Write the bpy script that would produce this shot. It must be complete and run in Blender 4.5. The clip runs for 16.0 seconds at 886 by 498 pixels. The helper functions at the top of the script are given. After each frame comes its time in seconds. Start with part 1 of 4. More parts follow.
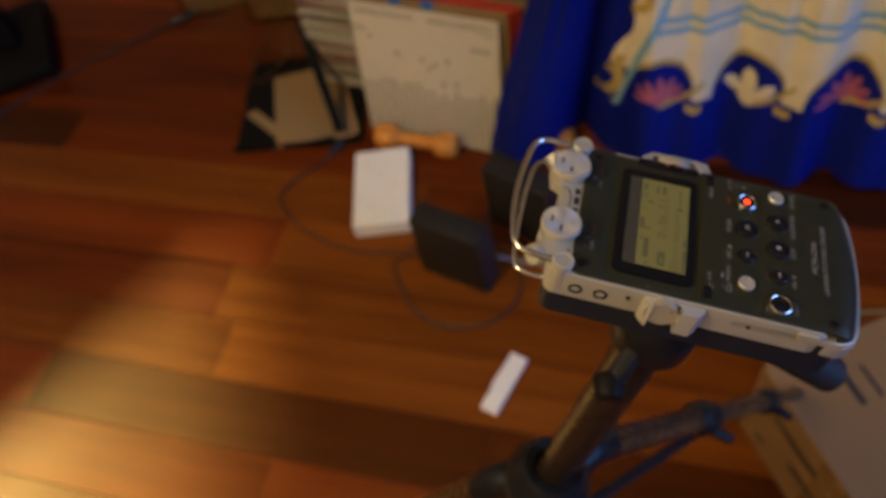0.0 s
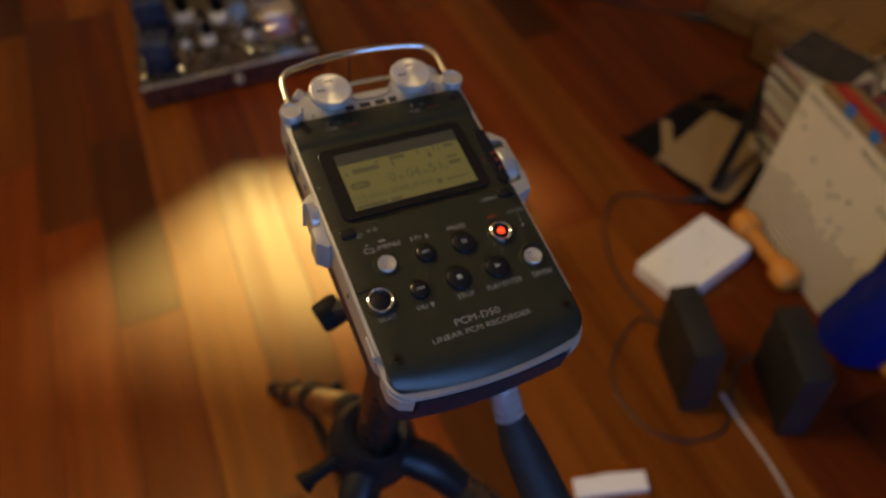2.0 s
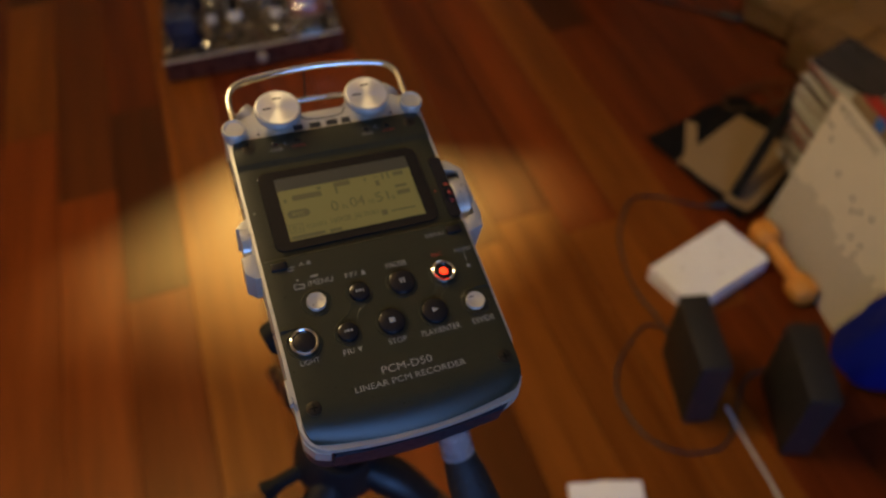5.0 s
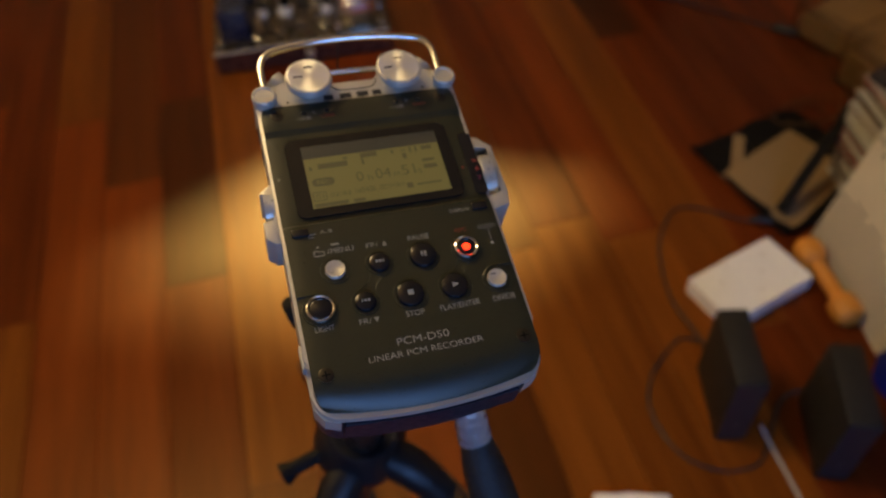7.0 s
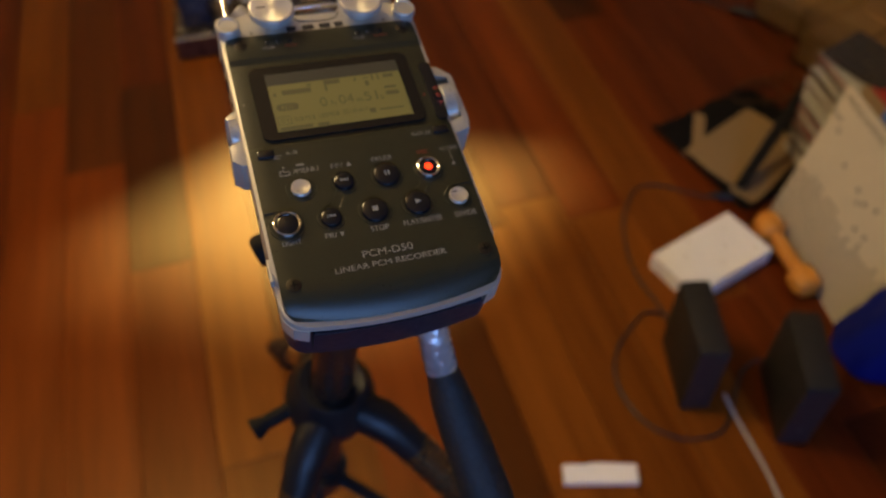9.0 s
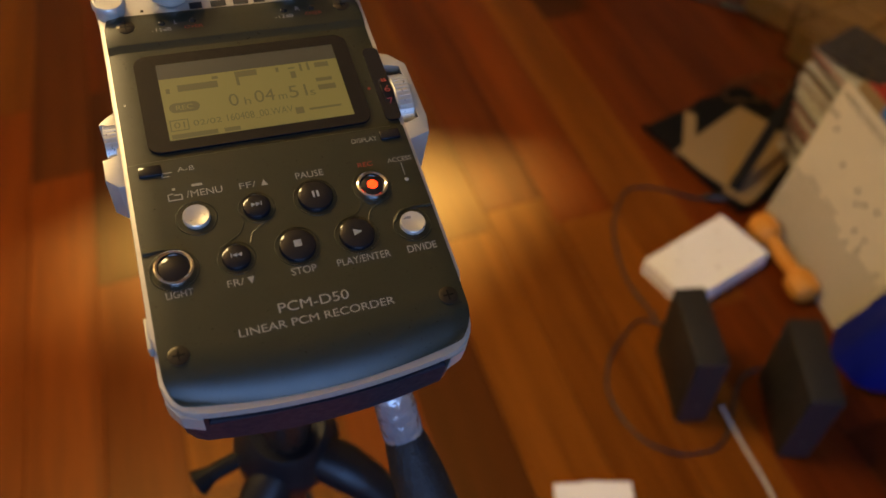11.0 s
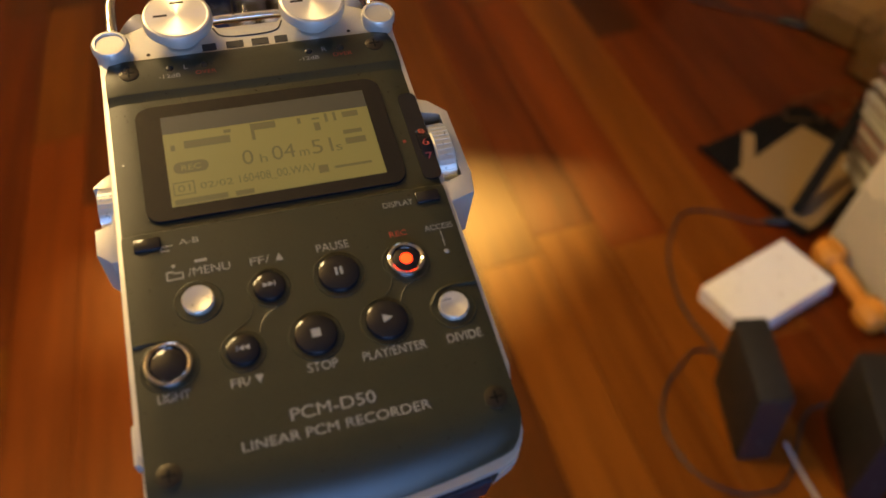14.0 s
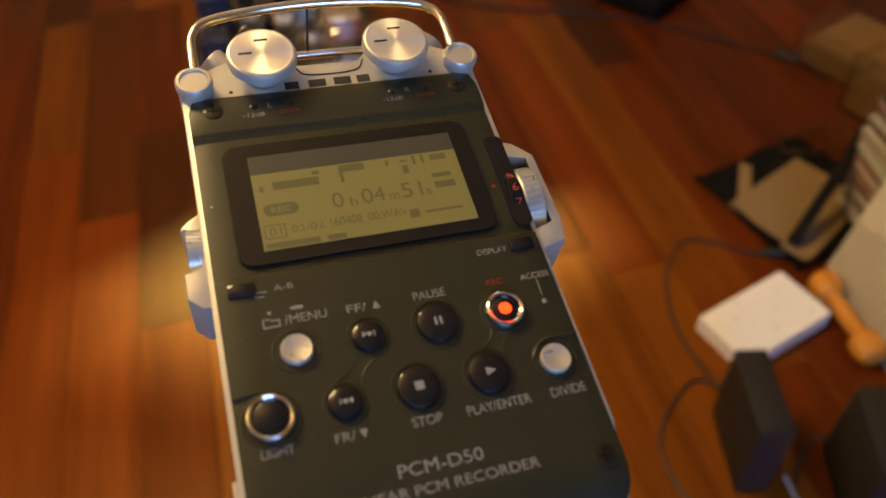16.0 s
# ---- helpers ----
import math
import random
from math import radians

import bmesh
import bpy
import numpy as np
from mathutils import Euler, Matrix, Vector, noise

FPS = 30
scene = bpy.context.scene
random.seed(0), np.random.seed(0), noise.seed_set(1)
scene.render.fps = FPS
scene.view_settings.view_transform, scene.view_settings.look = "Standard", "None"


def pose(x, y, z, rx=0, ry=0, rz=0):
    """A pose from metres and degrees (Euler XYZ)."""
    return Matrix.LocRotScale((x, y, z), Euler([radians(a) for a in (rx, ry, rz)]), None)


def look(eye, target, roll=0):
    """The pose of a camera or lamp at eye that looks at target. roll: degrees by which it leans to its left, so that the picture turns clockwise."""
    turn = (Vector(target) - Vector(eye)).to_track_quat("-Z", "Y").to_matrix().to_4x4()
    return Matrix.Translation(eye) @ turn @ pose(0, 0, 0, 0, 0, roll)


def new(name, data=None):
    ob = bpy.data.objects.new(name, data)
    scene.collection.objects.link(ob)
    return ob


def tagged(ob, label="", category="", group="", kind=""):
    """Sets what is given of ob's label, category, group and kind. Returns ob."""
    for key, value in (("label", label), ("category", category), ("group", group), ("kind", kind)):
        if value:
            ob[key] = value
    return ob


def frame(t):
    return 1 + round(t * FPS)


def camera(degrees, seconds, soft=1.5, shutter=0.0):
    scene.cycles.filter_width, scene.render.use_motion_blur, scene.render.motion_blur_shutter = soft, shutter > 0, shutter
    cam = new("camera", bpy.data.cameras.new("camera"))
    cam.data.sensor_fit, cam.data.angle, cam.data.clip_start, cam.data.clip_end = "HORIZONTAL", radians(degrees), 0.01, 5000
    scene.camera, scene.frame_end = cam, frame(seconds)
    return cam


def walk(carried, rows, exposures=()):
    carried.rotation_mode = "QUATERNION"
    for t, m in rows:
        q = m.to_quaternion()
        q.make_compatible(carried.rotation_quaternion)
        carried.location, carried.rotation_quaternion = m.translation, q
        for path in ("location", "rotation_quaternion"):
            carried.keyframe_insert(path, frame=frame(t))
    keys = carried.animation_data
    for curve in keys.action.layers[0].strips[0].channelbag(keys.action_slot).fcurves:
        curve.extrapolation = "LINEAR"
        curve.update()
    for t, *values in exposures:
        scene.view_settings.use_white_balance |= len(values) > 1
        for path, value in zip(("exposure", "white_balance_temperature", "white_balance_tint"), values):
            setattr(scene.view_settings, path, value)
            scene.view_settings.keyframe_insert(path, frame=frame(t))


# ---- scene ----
cam = camera(58.5, 16.0, soft=1.6)
cam.data.dof.use_dof = True
cam.data.dof.focus_distance = 0.20
cam.data.dof.aperture_fstop = 12.5
walk(cam, [
    (0.0, pose(-0.1916, -0.0277, 1.2954, 33.16, 9.02, -76.19)),
    (0.5, pose(-0.1319, -0.1132, 1.2406, 36.00, 8.66, -58.94)),
    (1.0, pose(-0.0917, -0.2010, 1.2282, 39.01, 7.17, -40.89)),
    (1.5, pose(-0.0649, -0.2196, 1.2236, 41.37, 4.67, -29.77)),
    (2.0, pose(-0.0574, -0.2332, 1.2169, 41.18, 3.48, -22.32)),
    (2.5, pose(-0.0594, -0.2312, 1.2345, 41.52, 2.89, -21.18)),
    (3.0, pose(-0.0540, -0.2316, 1.2201, 40.44, 2.39, -20.63)),
    (3.5, pose(-0.0467, -0.2312, 1.2219, 40.08, 2.27, -20.61)),
    (4.0, pose(-0.0395, -0.2285, 1.2204, 40.21, 2.04, -20.56)),
    (6.5, pose(-0.0048, -0.2105, 1.2065, 40.07, 3.81, -14.72)),
    (7.0, pose(-0.0184, -0.2252, 1.2043, 40.76, 3.00, -14.59)),
    (7.5, pose(-0.0254, -0.2434, 1.2017, 40.82, 2.15, -15.22)),
    (8.0, pose(-0.0305, -0.2502, 1.1984, 39.77, 1.24, -16.40)),
    (10.5, pose(-0.0061, -0.2210, 1.1711, 40.80, 2.91, -17.09)),
    (11.0, pose(-0.0010, -0.2019, 1.1506, 40.21, 1.72, -17.98)),
    (11.5, pose(0.0113, -0.1871, 1.1392, 38.82, 3.10, -17.11)),
    (12.0, pose(0.0154, -0.1759, 1.1346, 37.86, 4.42, -15.70)),
    (12.5, pose(0.0138, -0.1717, 1.1330, 38.23, 5.04, -15.20)),
    (13.0, pose(0.0091, -0.1706, 1.1349, 39.84, 4.49, -15.38)),
    (13.5, pose(0.0089, -0.1731, 1.1348, 40.82, 4.70, -15.26)),
    (14.0, pose(0.0086, -0.1719, 1.1360, 41.56, 4.21, -15.49)),
    (14.5, pose(0.0053, -0.1648, 1.1401, 41.62, 3.68, -15.06)),
    (15.0, pose(0.0051, -0.1625, 1.1397, 41.31, 4.45, -14.84)),
    (15.5, pose(-0.0008, -0.1611, 1.1389, 42.21, 3.77, -15.18)),
    (16.0, pose(-0.0123, -0.1592, 1.1383, 43.18, 2.76, -15.43)),
], exposures=[(0.0, 1.42, 6300, 10), (1.0, 1.24, 6500, 10), (2.0, 1.16, 6600, 10), (4.0, 1.16, 6700, 10), (8.0, 1.16 + 0.06, 6800, 10), (11.0, 1.16 + 0.46, 7700, 10), (16.0, 1.16 + 0.68, 7700, 10)])

# ---- world, sun and lamps ----
world = bpy.data.worlds.new("sky")
scene.world = world
world.use_nodes = True
wn = world.node_tree.nodes
sky = wn.new("ShaderNodeTexSky")
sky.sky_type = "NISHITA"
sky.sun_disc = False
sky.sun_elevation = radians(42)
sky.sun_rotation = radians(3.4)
wn["Background"].inputs["Strength"].default_value = 0.06
world.node_tree.links.new(sky.outputs["Color"], wn["Background"].inputs["Color"])

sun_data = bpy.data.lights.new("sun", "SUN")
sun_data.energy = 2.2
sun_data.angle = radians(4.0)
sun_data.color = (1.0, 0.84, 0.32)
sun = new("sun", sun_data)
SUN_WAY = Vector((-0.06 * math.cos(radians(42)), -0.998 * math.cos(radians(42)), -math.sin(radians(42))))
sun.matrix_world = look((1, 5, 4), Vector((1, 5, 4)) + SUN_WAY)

# daylight in the south window's opening, behind the camera
win_data = bpy.data.lights.new("window_light", "AREA")
win_data.shape, win_data.size, win_data.size_y = "RECTANGLE", 1.5, 1.2
win_data.energy, win_data.color = 13.0, (0.15, 0.36, 1.0)
win_light = new("window_light", win_data)
win_light.matrix_world = look((-0.1, -2.03, 1.55), (-0.1, 0.5, 1.0))

# three warm bulbs of the ceiling lamp
for k in range(3):
    bulb = bpy.data.lights.new("bulb_light", "POINT")
    bulb.energy, bulb.shadow_soft_size, bulb.color = 10.5, 0.15, (1.0, 0.76, 0.40)
    new("bulb_light", bulb).location = (-1.05 + 0.35 * k, 0.95, 2.12)


# ---- materials ----
def material(name, color, rough=0.5, metal=0.0, spread=0.12, scale=60.0, bump=0.0, bump_scale=200.0, coat=0.0, spec=0.5, stretch=(1, 1, 1), rand=0.0, uneven=0.2):
    """A surface with two scales of tone variation, roughness variation and fine relief."""
    m = bpy.data.materials.new(name)
    m.use_nodes = True
    nt = m.node_tree
    b = nt.nodes["Principled BSDF"]
    tc = nt.nodes.new("ShaderNodeTexCoord")
    mp = nt.nodes.new("ShaderNodeMapping")
    mp.inputs["Scale"].default_value = stretch
    nt.links.new(tc.outputs["Object"], mp.inputs["Vector"])
    n1 = nt.nodes.new("ShaderNodeTexNoise")
    n1.inputs["Scale"].default_value, n1.inputs["Detail"].default_value = scale, 6
    n2 = nt.nodes.new("ShaderNodeTexNoise")
    n2.inputs["Scale"].default_value, n2.inputs["Detail"].default_value = scale * 0.13, 3
    for n in (n1, n2):
        nt.links.new(mp.outputs["Vector"], n.inputs["Vector"])
    add = nt.nodes.new("ShaderNodeMath")
    add.operation = "ADD"
    nt.links.new(n1.outputs["Fac"], add.inputs[0])
    nt.links.new(n2.outputs["Fac"], add.inputs[1])
    val = nt.nodes.new("ShaderNodeMapRange")
    val.inputs["From Min"].default_value, val.inputs["From Max"].default_value = 0.6, 1.4
    val.inputs["To Min"].default_value, val.inputs["To Max"].default_value = 1 - spread, 1 + spread
    nt.links.new(add.outputs[0], val.inputs["Value"])
    last = val.outputs["Result"]
    if rand:
        oi = nt.nodes.new("ShaderNodeObjectInfo")
        mr = nt.nodes.new("ShaderNodeMapRange")
        mr.inputs["To Min"].default_value, mr.inputs["To Max"].default_value = 1 - rand, 1 + rand
        nt.links.new(oi.outputs["Random"], mr.inputs["Value"])
        mul = nt.nodes.new("ShaderNodeMath")
        mul.operation = "MULTIPLY"
        nt.links.new(last, mul.inputs[0])
        nt.links.new(mr.outputs["Result"], mul.inputs[1])
        last = mul.outputs[0]
    mix = nt.nodes.new("ShaderNodeVectorMath")
    mix.operation = "SCALE"
    mix.inputs[0].default_value = color
    nt.links.new(last, mix.inputs["Scale"])
    nt.links.new(mix.outputs["Vector"], b.inputs["Base Color"])
    rr = nt.nodes.new("ShaderNodeMapRange")
    rr.inputs["From Min"].default_value, rr.inputs["From Max"].default_value = 0.3, 0.7
    rr.inputs["To Min"].default_value, rr.inputs["To Max"].default_value = max(rough * (1 - uneven), 0.02), min(rough * (1 + uneven), 1)
    nt.links.new(n1.outputs["Fac"], rr.inputs["Value"])
    nt.links.new(rr.outputs["Result"], b.inputs["Roughness"])
    b.inputs["Metallic"].default_value = metal
    b.inputs["Coat Weight"].default_value = coat
    b.inputs["Coat Roughness"].default_value = 0.12
    b.inputs["Specular IOR Level"].default_value = spec
    if bump:
        n3 = nt.nodes.new("ShaderNodeTexNoise")
        n3.inputs["Scale"].default_value, n3.inputs["Detail"].default_value = bump_scale, 4
        nt.links.new(mp.outputs["Vector"], n3.inputs["Vector"])
        bp = nt.nodes.new("ShaderNodeBump")
        bp.inputs["Strength"].default_value, bp.inputs["Distance"].default_value = bump, 0.002
        nt.links.new(n3.outputs["Fac"], bp.inputs["Height"])
        nt.links.new(bp.outputs["Normal"], b.inputs["Normal"])
    return m


def wood_material(name, dark, light, rough):
    """Polished hardwood: long grain along y, broad bands, a thin varnish, each board its own tone."""
    m = bpy.data.materials.new(name)
    m.use_nodes = True
    nt = m.node_tree
    b = nt.nodes["Principled BSDF"]
    tc = nt.nodes.new("ShaderNodeTexCoord")
    oi = nt.nodes.new("ShaderNodeObjectInfo")
    off = nt.nodes.new("ShaderNodeVectorMath")
    off.operation = "SCALE"
    off.inputs[0].default_value = (7.0, 13.0, 3.0)
    nt.links.new(oi.outputs["Random"], off.inputs["Scale"])
    shift = nt.nodes.new("ShaderNodeVectorMath")
    shift.operation = "ADD"
    nt.links.new(tc.outputs["Object"], shift.inputs[0])
    nt.links.new(off.outputs["Vector"], shift.inputs[1])
    mp = nt.nodes.new("ShaderNodeMapping")
    mp.inputs["Scale"].default_value = (1.0, 0.045, 1.0)
    nt.links.new(shift.outputs["Vector"], mp.inputs["Vector"])
    fine = nt.nodes.new("ShaderNodeTexNoise")
    fine.inputs["Scale"].default_value, fine.inputs["Detail"].default_value = 220, 5
    broad = nt.nodes.new("ShaderNodeTexNoise")
    broad.inputs["Scale"].default_value, broad.inputs["Detail"].default_value = 26, 3
    for n in (fine, broad):
        nt.links.new(mp.outputs["Vector"], n.inputs["Vector"])
    s1 = nt.nodes.new("ShaderNodeMath")
    s1.operation = "MULTIPLY_ADD"
    s1.inputs[1].default_value = 0.55
    nt.links.new(fine.outputs["Fac"], s1.inputs[0])
    nt.links.new(broad.outputs["Fac"], s1.inputs[2])
    s2 = nt.nodes.new("ShaderNodeMath")
    s2.operation = "MULTIPLY_ADD"
    s2.inputs[1].default_value = 0.50
    nt.links.new(oi.outputs["Random"], s2.inputs[0])
    nt.links.new(s1.outputs[0], s2.inputs[2])
    ramp = nt.nodes.new("ShaderNodeValToRGB")
    ramp.color_ramp.elements[0].color, ramp.color_ramp.elements[1].color = (*dark, 1), (*light, 1)
    half = nt.nodes.new("ShaderNodeMapRange")
    half.inputs["From Min"].default_value, half.inputs["From Max"].default_value = 0.68, 1.42
    nt.links.new(s2.outputs[0], half.inputs["Value"])
    ramp.color_ramp.elements[0].position, ramp.color_ramp.elements[1].position = 0.08, 0.92
    nt.links.new(half.outputs["Result"], ramp.inputs["Fac"])
    nt.links.new(ramp.outputs["Color"], b.inputs["Base Color"])
    rr = nt.nodes.new("ShaderNodeMapRange")
    rr.inputs["To Min"].default_value, rr.inputs["To Max"].default_value = rough * 0.75, rough * 1.3
    nt.links.new(broad.outputs["Fac"], rr.inputs["Value"])
    nt.links.new(rr.outputs["Result"], b.inputs["Roughness"])
    b.inputs["Specular IOR Level"].default_value = 0.4
    b.inputs["Specular Tint"].default_value = (1.0, 0.60, 0.24, 1)
    b.inputs["Coat Weight"].default_value = 0.04
    b.inputs["Coat Roughness"].default_value = 0.30
    bp = nt.nodes.new("ShaderNodeBump")
    bp.inputs["Strength"].default_value, bp.inputs["Distance"].default_value = 0.12, 0.001
    nt.links.new(fine.outputs["Fac"], bp.inputs["Height"])
    nt.links.new(bp.outputs["Normal"], b.inputs["Normal"])
    return m


def glass_material(name, tint=(1, 1, 1), rough=0.03):
    m = bpy.data.materials.new(name)
    m.use_nodes = True
    b = m.node_tree.nodes["Principled BSDF"]
    b.inputs["Base Color"].default_value = (*tint, 1)
    b.inputs["Roughness"].default_value = rough
    b.inputs["Transmission Weight"].default_value = 1.0
    b.inputs["IOR"].default_value = 1.45
    return m


def glow_material(name, color, strength):
    m = bpy.data.materials.new(name)
    m.use_nodes = True
    b = m.node_tree.nodes["Principled BSDF"]
    b.inputs["Base Color"].default_value = (*color, 1)
    b.inputs["Emission Color"].default_value = (*color, 1)
    b.inputs["Emission Strength"].default_value = strength
    return m


WOOD = wood_material("red_hardwood", (0.060, 0.0082, 0.0012), (0.180, 0.0330, 0.0042), 0.38)
WOOD_DARK = wood_material("dark_hardwood", (0.033, 0.0060, 0.0012), (0.080, 0.0165, 0.0028), 0.40)
WOOD_GOLD = wood_material("golden_hardwood", (0.095, 0.0220, 0.0026), (0.225, 0.0640, 0.0072), 0.38)
PLASTER = material("cream_wall_paint", (0.36, 0.28, 0.18), 0.7, spread=0.05, scale=8, bump=0.15)
CEILING = material("ceiling_paint", (0.42, 0.34, 0.23), 0.8, spread=0.04, scale=6, bump=0.1)
SUBFLOOR = material("floor_gap_dirt", (0.02, 0.010, 0.005), 0.9, scale=40)
FRAME = material("white_window_paint", (0.75, 0.74, 0.70), 0.4, spread=0.05, scale=20)
ALU = material("satin_aluminium", (0.50, 0.475, 0.41), 0.38, 0.5, spread=0.05, scale=900, bump=0.05, bump_scale=3000)
ALU_BRIGHT = material("turned_aluminium", (0.60, 0.575, 0.50), 0.32, 0.6, spread=0.06, scale=700)
def brushed_material(name, color, rough):
    """Metal turned on a lathe: the highlight spreads into two bright sectors."""
    m = bpy.data.materials.new(name)
    m.use_nodes = True
    nt = m.node_tree
    b = nt.nodes["Principled BSDF"]
    tg = nt.nodes.new("ShaderNodeTangent")
    tg.direction_type, tg.axis = "RADIAL", "Z"
    nt.links.new(tg.outputs["Tangent"], b.inputs["Tangent"])
    tc = nt.nodes.new("ShaderNodeTexCoord")
    n = nt.nodes.new("ShaderNodeTexNoise")
    n.inputs["Scale"].default_value = 900
    nt.links.new(tc.outputs["Object"], n.inputs["Vector"])
    mr = nt.nodes.new("ShaderNodeMapRange")
    mr.inputs["To Min"].default_value, mr.inputs["To Max"].default_value = rough * 0.8, rough * 1.2
    nt.links.new(n.outputs["Fac"], mr.inputs["Value"])
    nt.links.new(mr.outputs["Result"], b.inputs["Roughness"])
    b.inputs["Base Color"].default_value = (*color, 1)
    b.inputs["Metallic"].default_value = 0.75
    b.inputs["Anisotropic"].default_value = 0.8
    return m


ALU_TURNED = brushed_material("lathe_turned_aluminium", (0.86, 0.84, 0.79), 0.38)
CHROME = material("polished_chrome", (0.80, 0.78, 0.74), 0.10, 1.0, spread=0.04, scale=80)
PLATE = material("olive_black_lacquer", (0.024, 0.0245, 0.0130), 0.34, 0.15, spread=0.08, scale=1500, bump=0.04, bump_scale=5000)
BODY_DARK = material("blue_black_shell", (0.012, 0.017, 0.030), 0.36, 0.2, spread=0.10, scale=500)
BLACK_GLOSS = material("glossy_black_plastic", (0.008, 0.008, 0.010), 0.10, spread=0.10, scale=300)
BLACK_MATTE = material("matte_black_plastic", (0.0055, 0.005, 0.005), 0.6, spec=0.12, spread=0.15, scale=150, bump=0.15, bump_scale=900)
DRIVE_SHELL = material("charcoal_drive_plastic", (0.018, 0.016, 0.014), 0.6, spec=0.3, spread=0.12, scale=120, bump=0.2, bump_scale=1500)
DRIVE_FRONT = material("grey_drive_front", (0.026, 0.027, 0.03), 0.35, spread=0.10, scale=120)
BEZEL = material("display_bezel_black", (0.006, 0.006, 0.007), 0.14, spread=0.05, scale=200, uneven=0.05)
LCD = material("lcd_yellow_green", (0.185, 0.168, 0.050), 0.40, spread=0.015, scale=1500, uneven=0.0)
# the bezel's shadow on the display's top band, put into the colour
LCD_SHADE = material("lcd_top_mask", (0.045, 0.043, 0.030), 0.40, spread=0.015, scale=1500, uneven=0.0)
LCD_INK = material("lcd_segment_ink", (0.098, 0.090, 0.034), 0.4, spread=0.05, scale=60)
PRINT = material("light_grey_print", (0.22, 0.22, 0.2), 0.5, spread=0.05, scale=500)
PRINT_RED = material("red_print", (0.30, 0.035, 0.025), 0.5, spread=0.05, scale=500)
PRINT_BLACK = material("black_print", (0.02, 0.02, 0.02), 0.45, spread=0.1, scale=300)
SCREW = material("dark_screw_steel", (0.045, 0.040, 0.032), 0.32, 0.8, spread=0.10, scale=400)
RED_GLOW = glow_material("record_lamp_red", (1.0, 0.035, 0.008), 1.3)
LED_OFF = material("unlit_lamp_lens", (0.012, 0.012, 0.010), 0.08, spread=0.05, scale=300)
RUBBER = material("black_foam_grip", (0.007, 0.007, 0.008), 0.6, spread=0.2, scale=400, bump=0.4, bump_scale=900)
TAPE = material("clear_shiny_tape", (0.42, 0.43, 0.45), 0.16, 0.6, spread=0.25, scale=160, bump=1.0, bump_scale=180)
TRIPOD = material("tripod_black_plastic", (0.008, 0.0085, 0.011), 0.36, spec=0.3, spread=0.12, scale=120, bump=0.12, bump_scale=700)
# the legs' brownish reflection is put into this base colour
TRIPOD_LEG = material("bronze_anodised_leg", (0.16, 0.095, 0.045), 0.28, 0.8, spread=0.1, scale=150)
COLUMN = material("dark_column_tube", (0.035, 0.025, 0.020), 0.30, 0.5, spread=0.1, scale=150)
FOAM = material("white_foam_board", (0.88, 0.87, 0.83), 0.7, spread=0.05, scale=90, bump=0.35, bump_scale=320)
SLEEVE = material("cream_record_sleeve", (0.62, 0.56, 0.42), 0.55, spread=0.06, scale=30, bump=0.08)
CARD = material("kraft_card", (0.26, 0.165, 0.07), 0.7, spread=0.08, scale=60, bump=0.15, bump_scale=600)
CARTON = material("corrugated_carton", (0.24, 0.135, 0.05), 0.7, spread=0.10, scale=40, bump=0.25, bump_scale=350, stretch=(1, 0.2, 1))
CARTON_TAPE = material("brown_packing_tape", (0.27, 0.15, 0.05), 0.25, spread=0.1, scale=60)
ORANGE = material("orange_vinyl", (0.60, 0.235, 0.030), 0.48, spread=0.10, scale=70, bump=0.2, bump_scale=500)
RED_SLEEVE = material("red_sleeve", (0.42, 0.035, 0.020), 0.4, spread=0.12, scale=30)
PURPLE = material("purple_sleeve", (0.075, 0.028, 0.12), 0.4, spread=0.15, scale=30)
YELLOW = material("yellow_sleeve", (0.55, 0.36, 0.035), 0.5, spread=0.1, scale=30)
BLUE_TAPE = material("blue_masking_tape", (0.025, 0.14, 0.46), 0.5, spread=0.1, scale=100)
VINYL = material("grey_vinyl_disc", (0.085, 0.075, 0.065), 0.32, spread=0.08, scale=40)
PINK = material("pink_disc_label", (0.38, 0.15, 0.19), 0.55, spread=0.08, scale=50)
CLOTH_BLUE = material("royal_blue_cloth", (0.0018, 0.009, 0.19), 0.75, spread=0.18, scale=12, bump=0.35, bump_scale=900, spec=0.2)
CLOTH_WHITE = material("cream_cloth", (0.76, 0.66, 0.44), 0.8, spread=0.12, scale=20, bump=0.35, bump_scale=900, spec=0.2)
CLOTH_GOLD = material("gold_scroll_print", (0.50, 0.36, 0.10), 0.8, spread=0.18, scale=60, spec=0.2)
CLOTH_SKY = material("pale_blue_stripe", (0.22, 0.42, 0.52), 0.8, spread=0.15, scale=60, spec=0.2)
CLOTH_PINK = material("pink_lotus_print", (0.50, 0.13, 0.17), 0.8, spread=0.2, scale=90, spec=0.2)
CABLE_BLACK = material("black_cable", (0.015, 0.014, 0.014), 0.45, spread=0.1, scale=60)
CABLE_WHITE = material("grey_white_cable", (0.42, 0.38, 0.32), 0.45, spread=0.1, scale=60)
CABLE_BLUE = material("blue_cable", (0.02, 0.10, 0.42), 0.4, spread=0.1, scale=60)
CABLE_RED = material("red_cable", (0.30, 0.05, 0.03), 0.4, spread=0.1, scale=60)
BRASS_TOP = material("tarnished_chassis_top", (0.12, 0.10, 0.075), 0.28, 0.85, spread=0.2, scale=30)
COPPER = material("mahogany_front", (0.065, 0.024, 0.018), 0.30, 0.2, spread=0.12, scale=40)
BLUE_CAN = material("navy_transformer_paint", (0.012, 0.020, 0.055), 0.25, spread=0.12, scale=60)
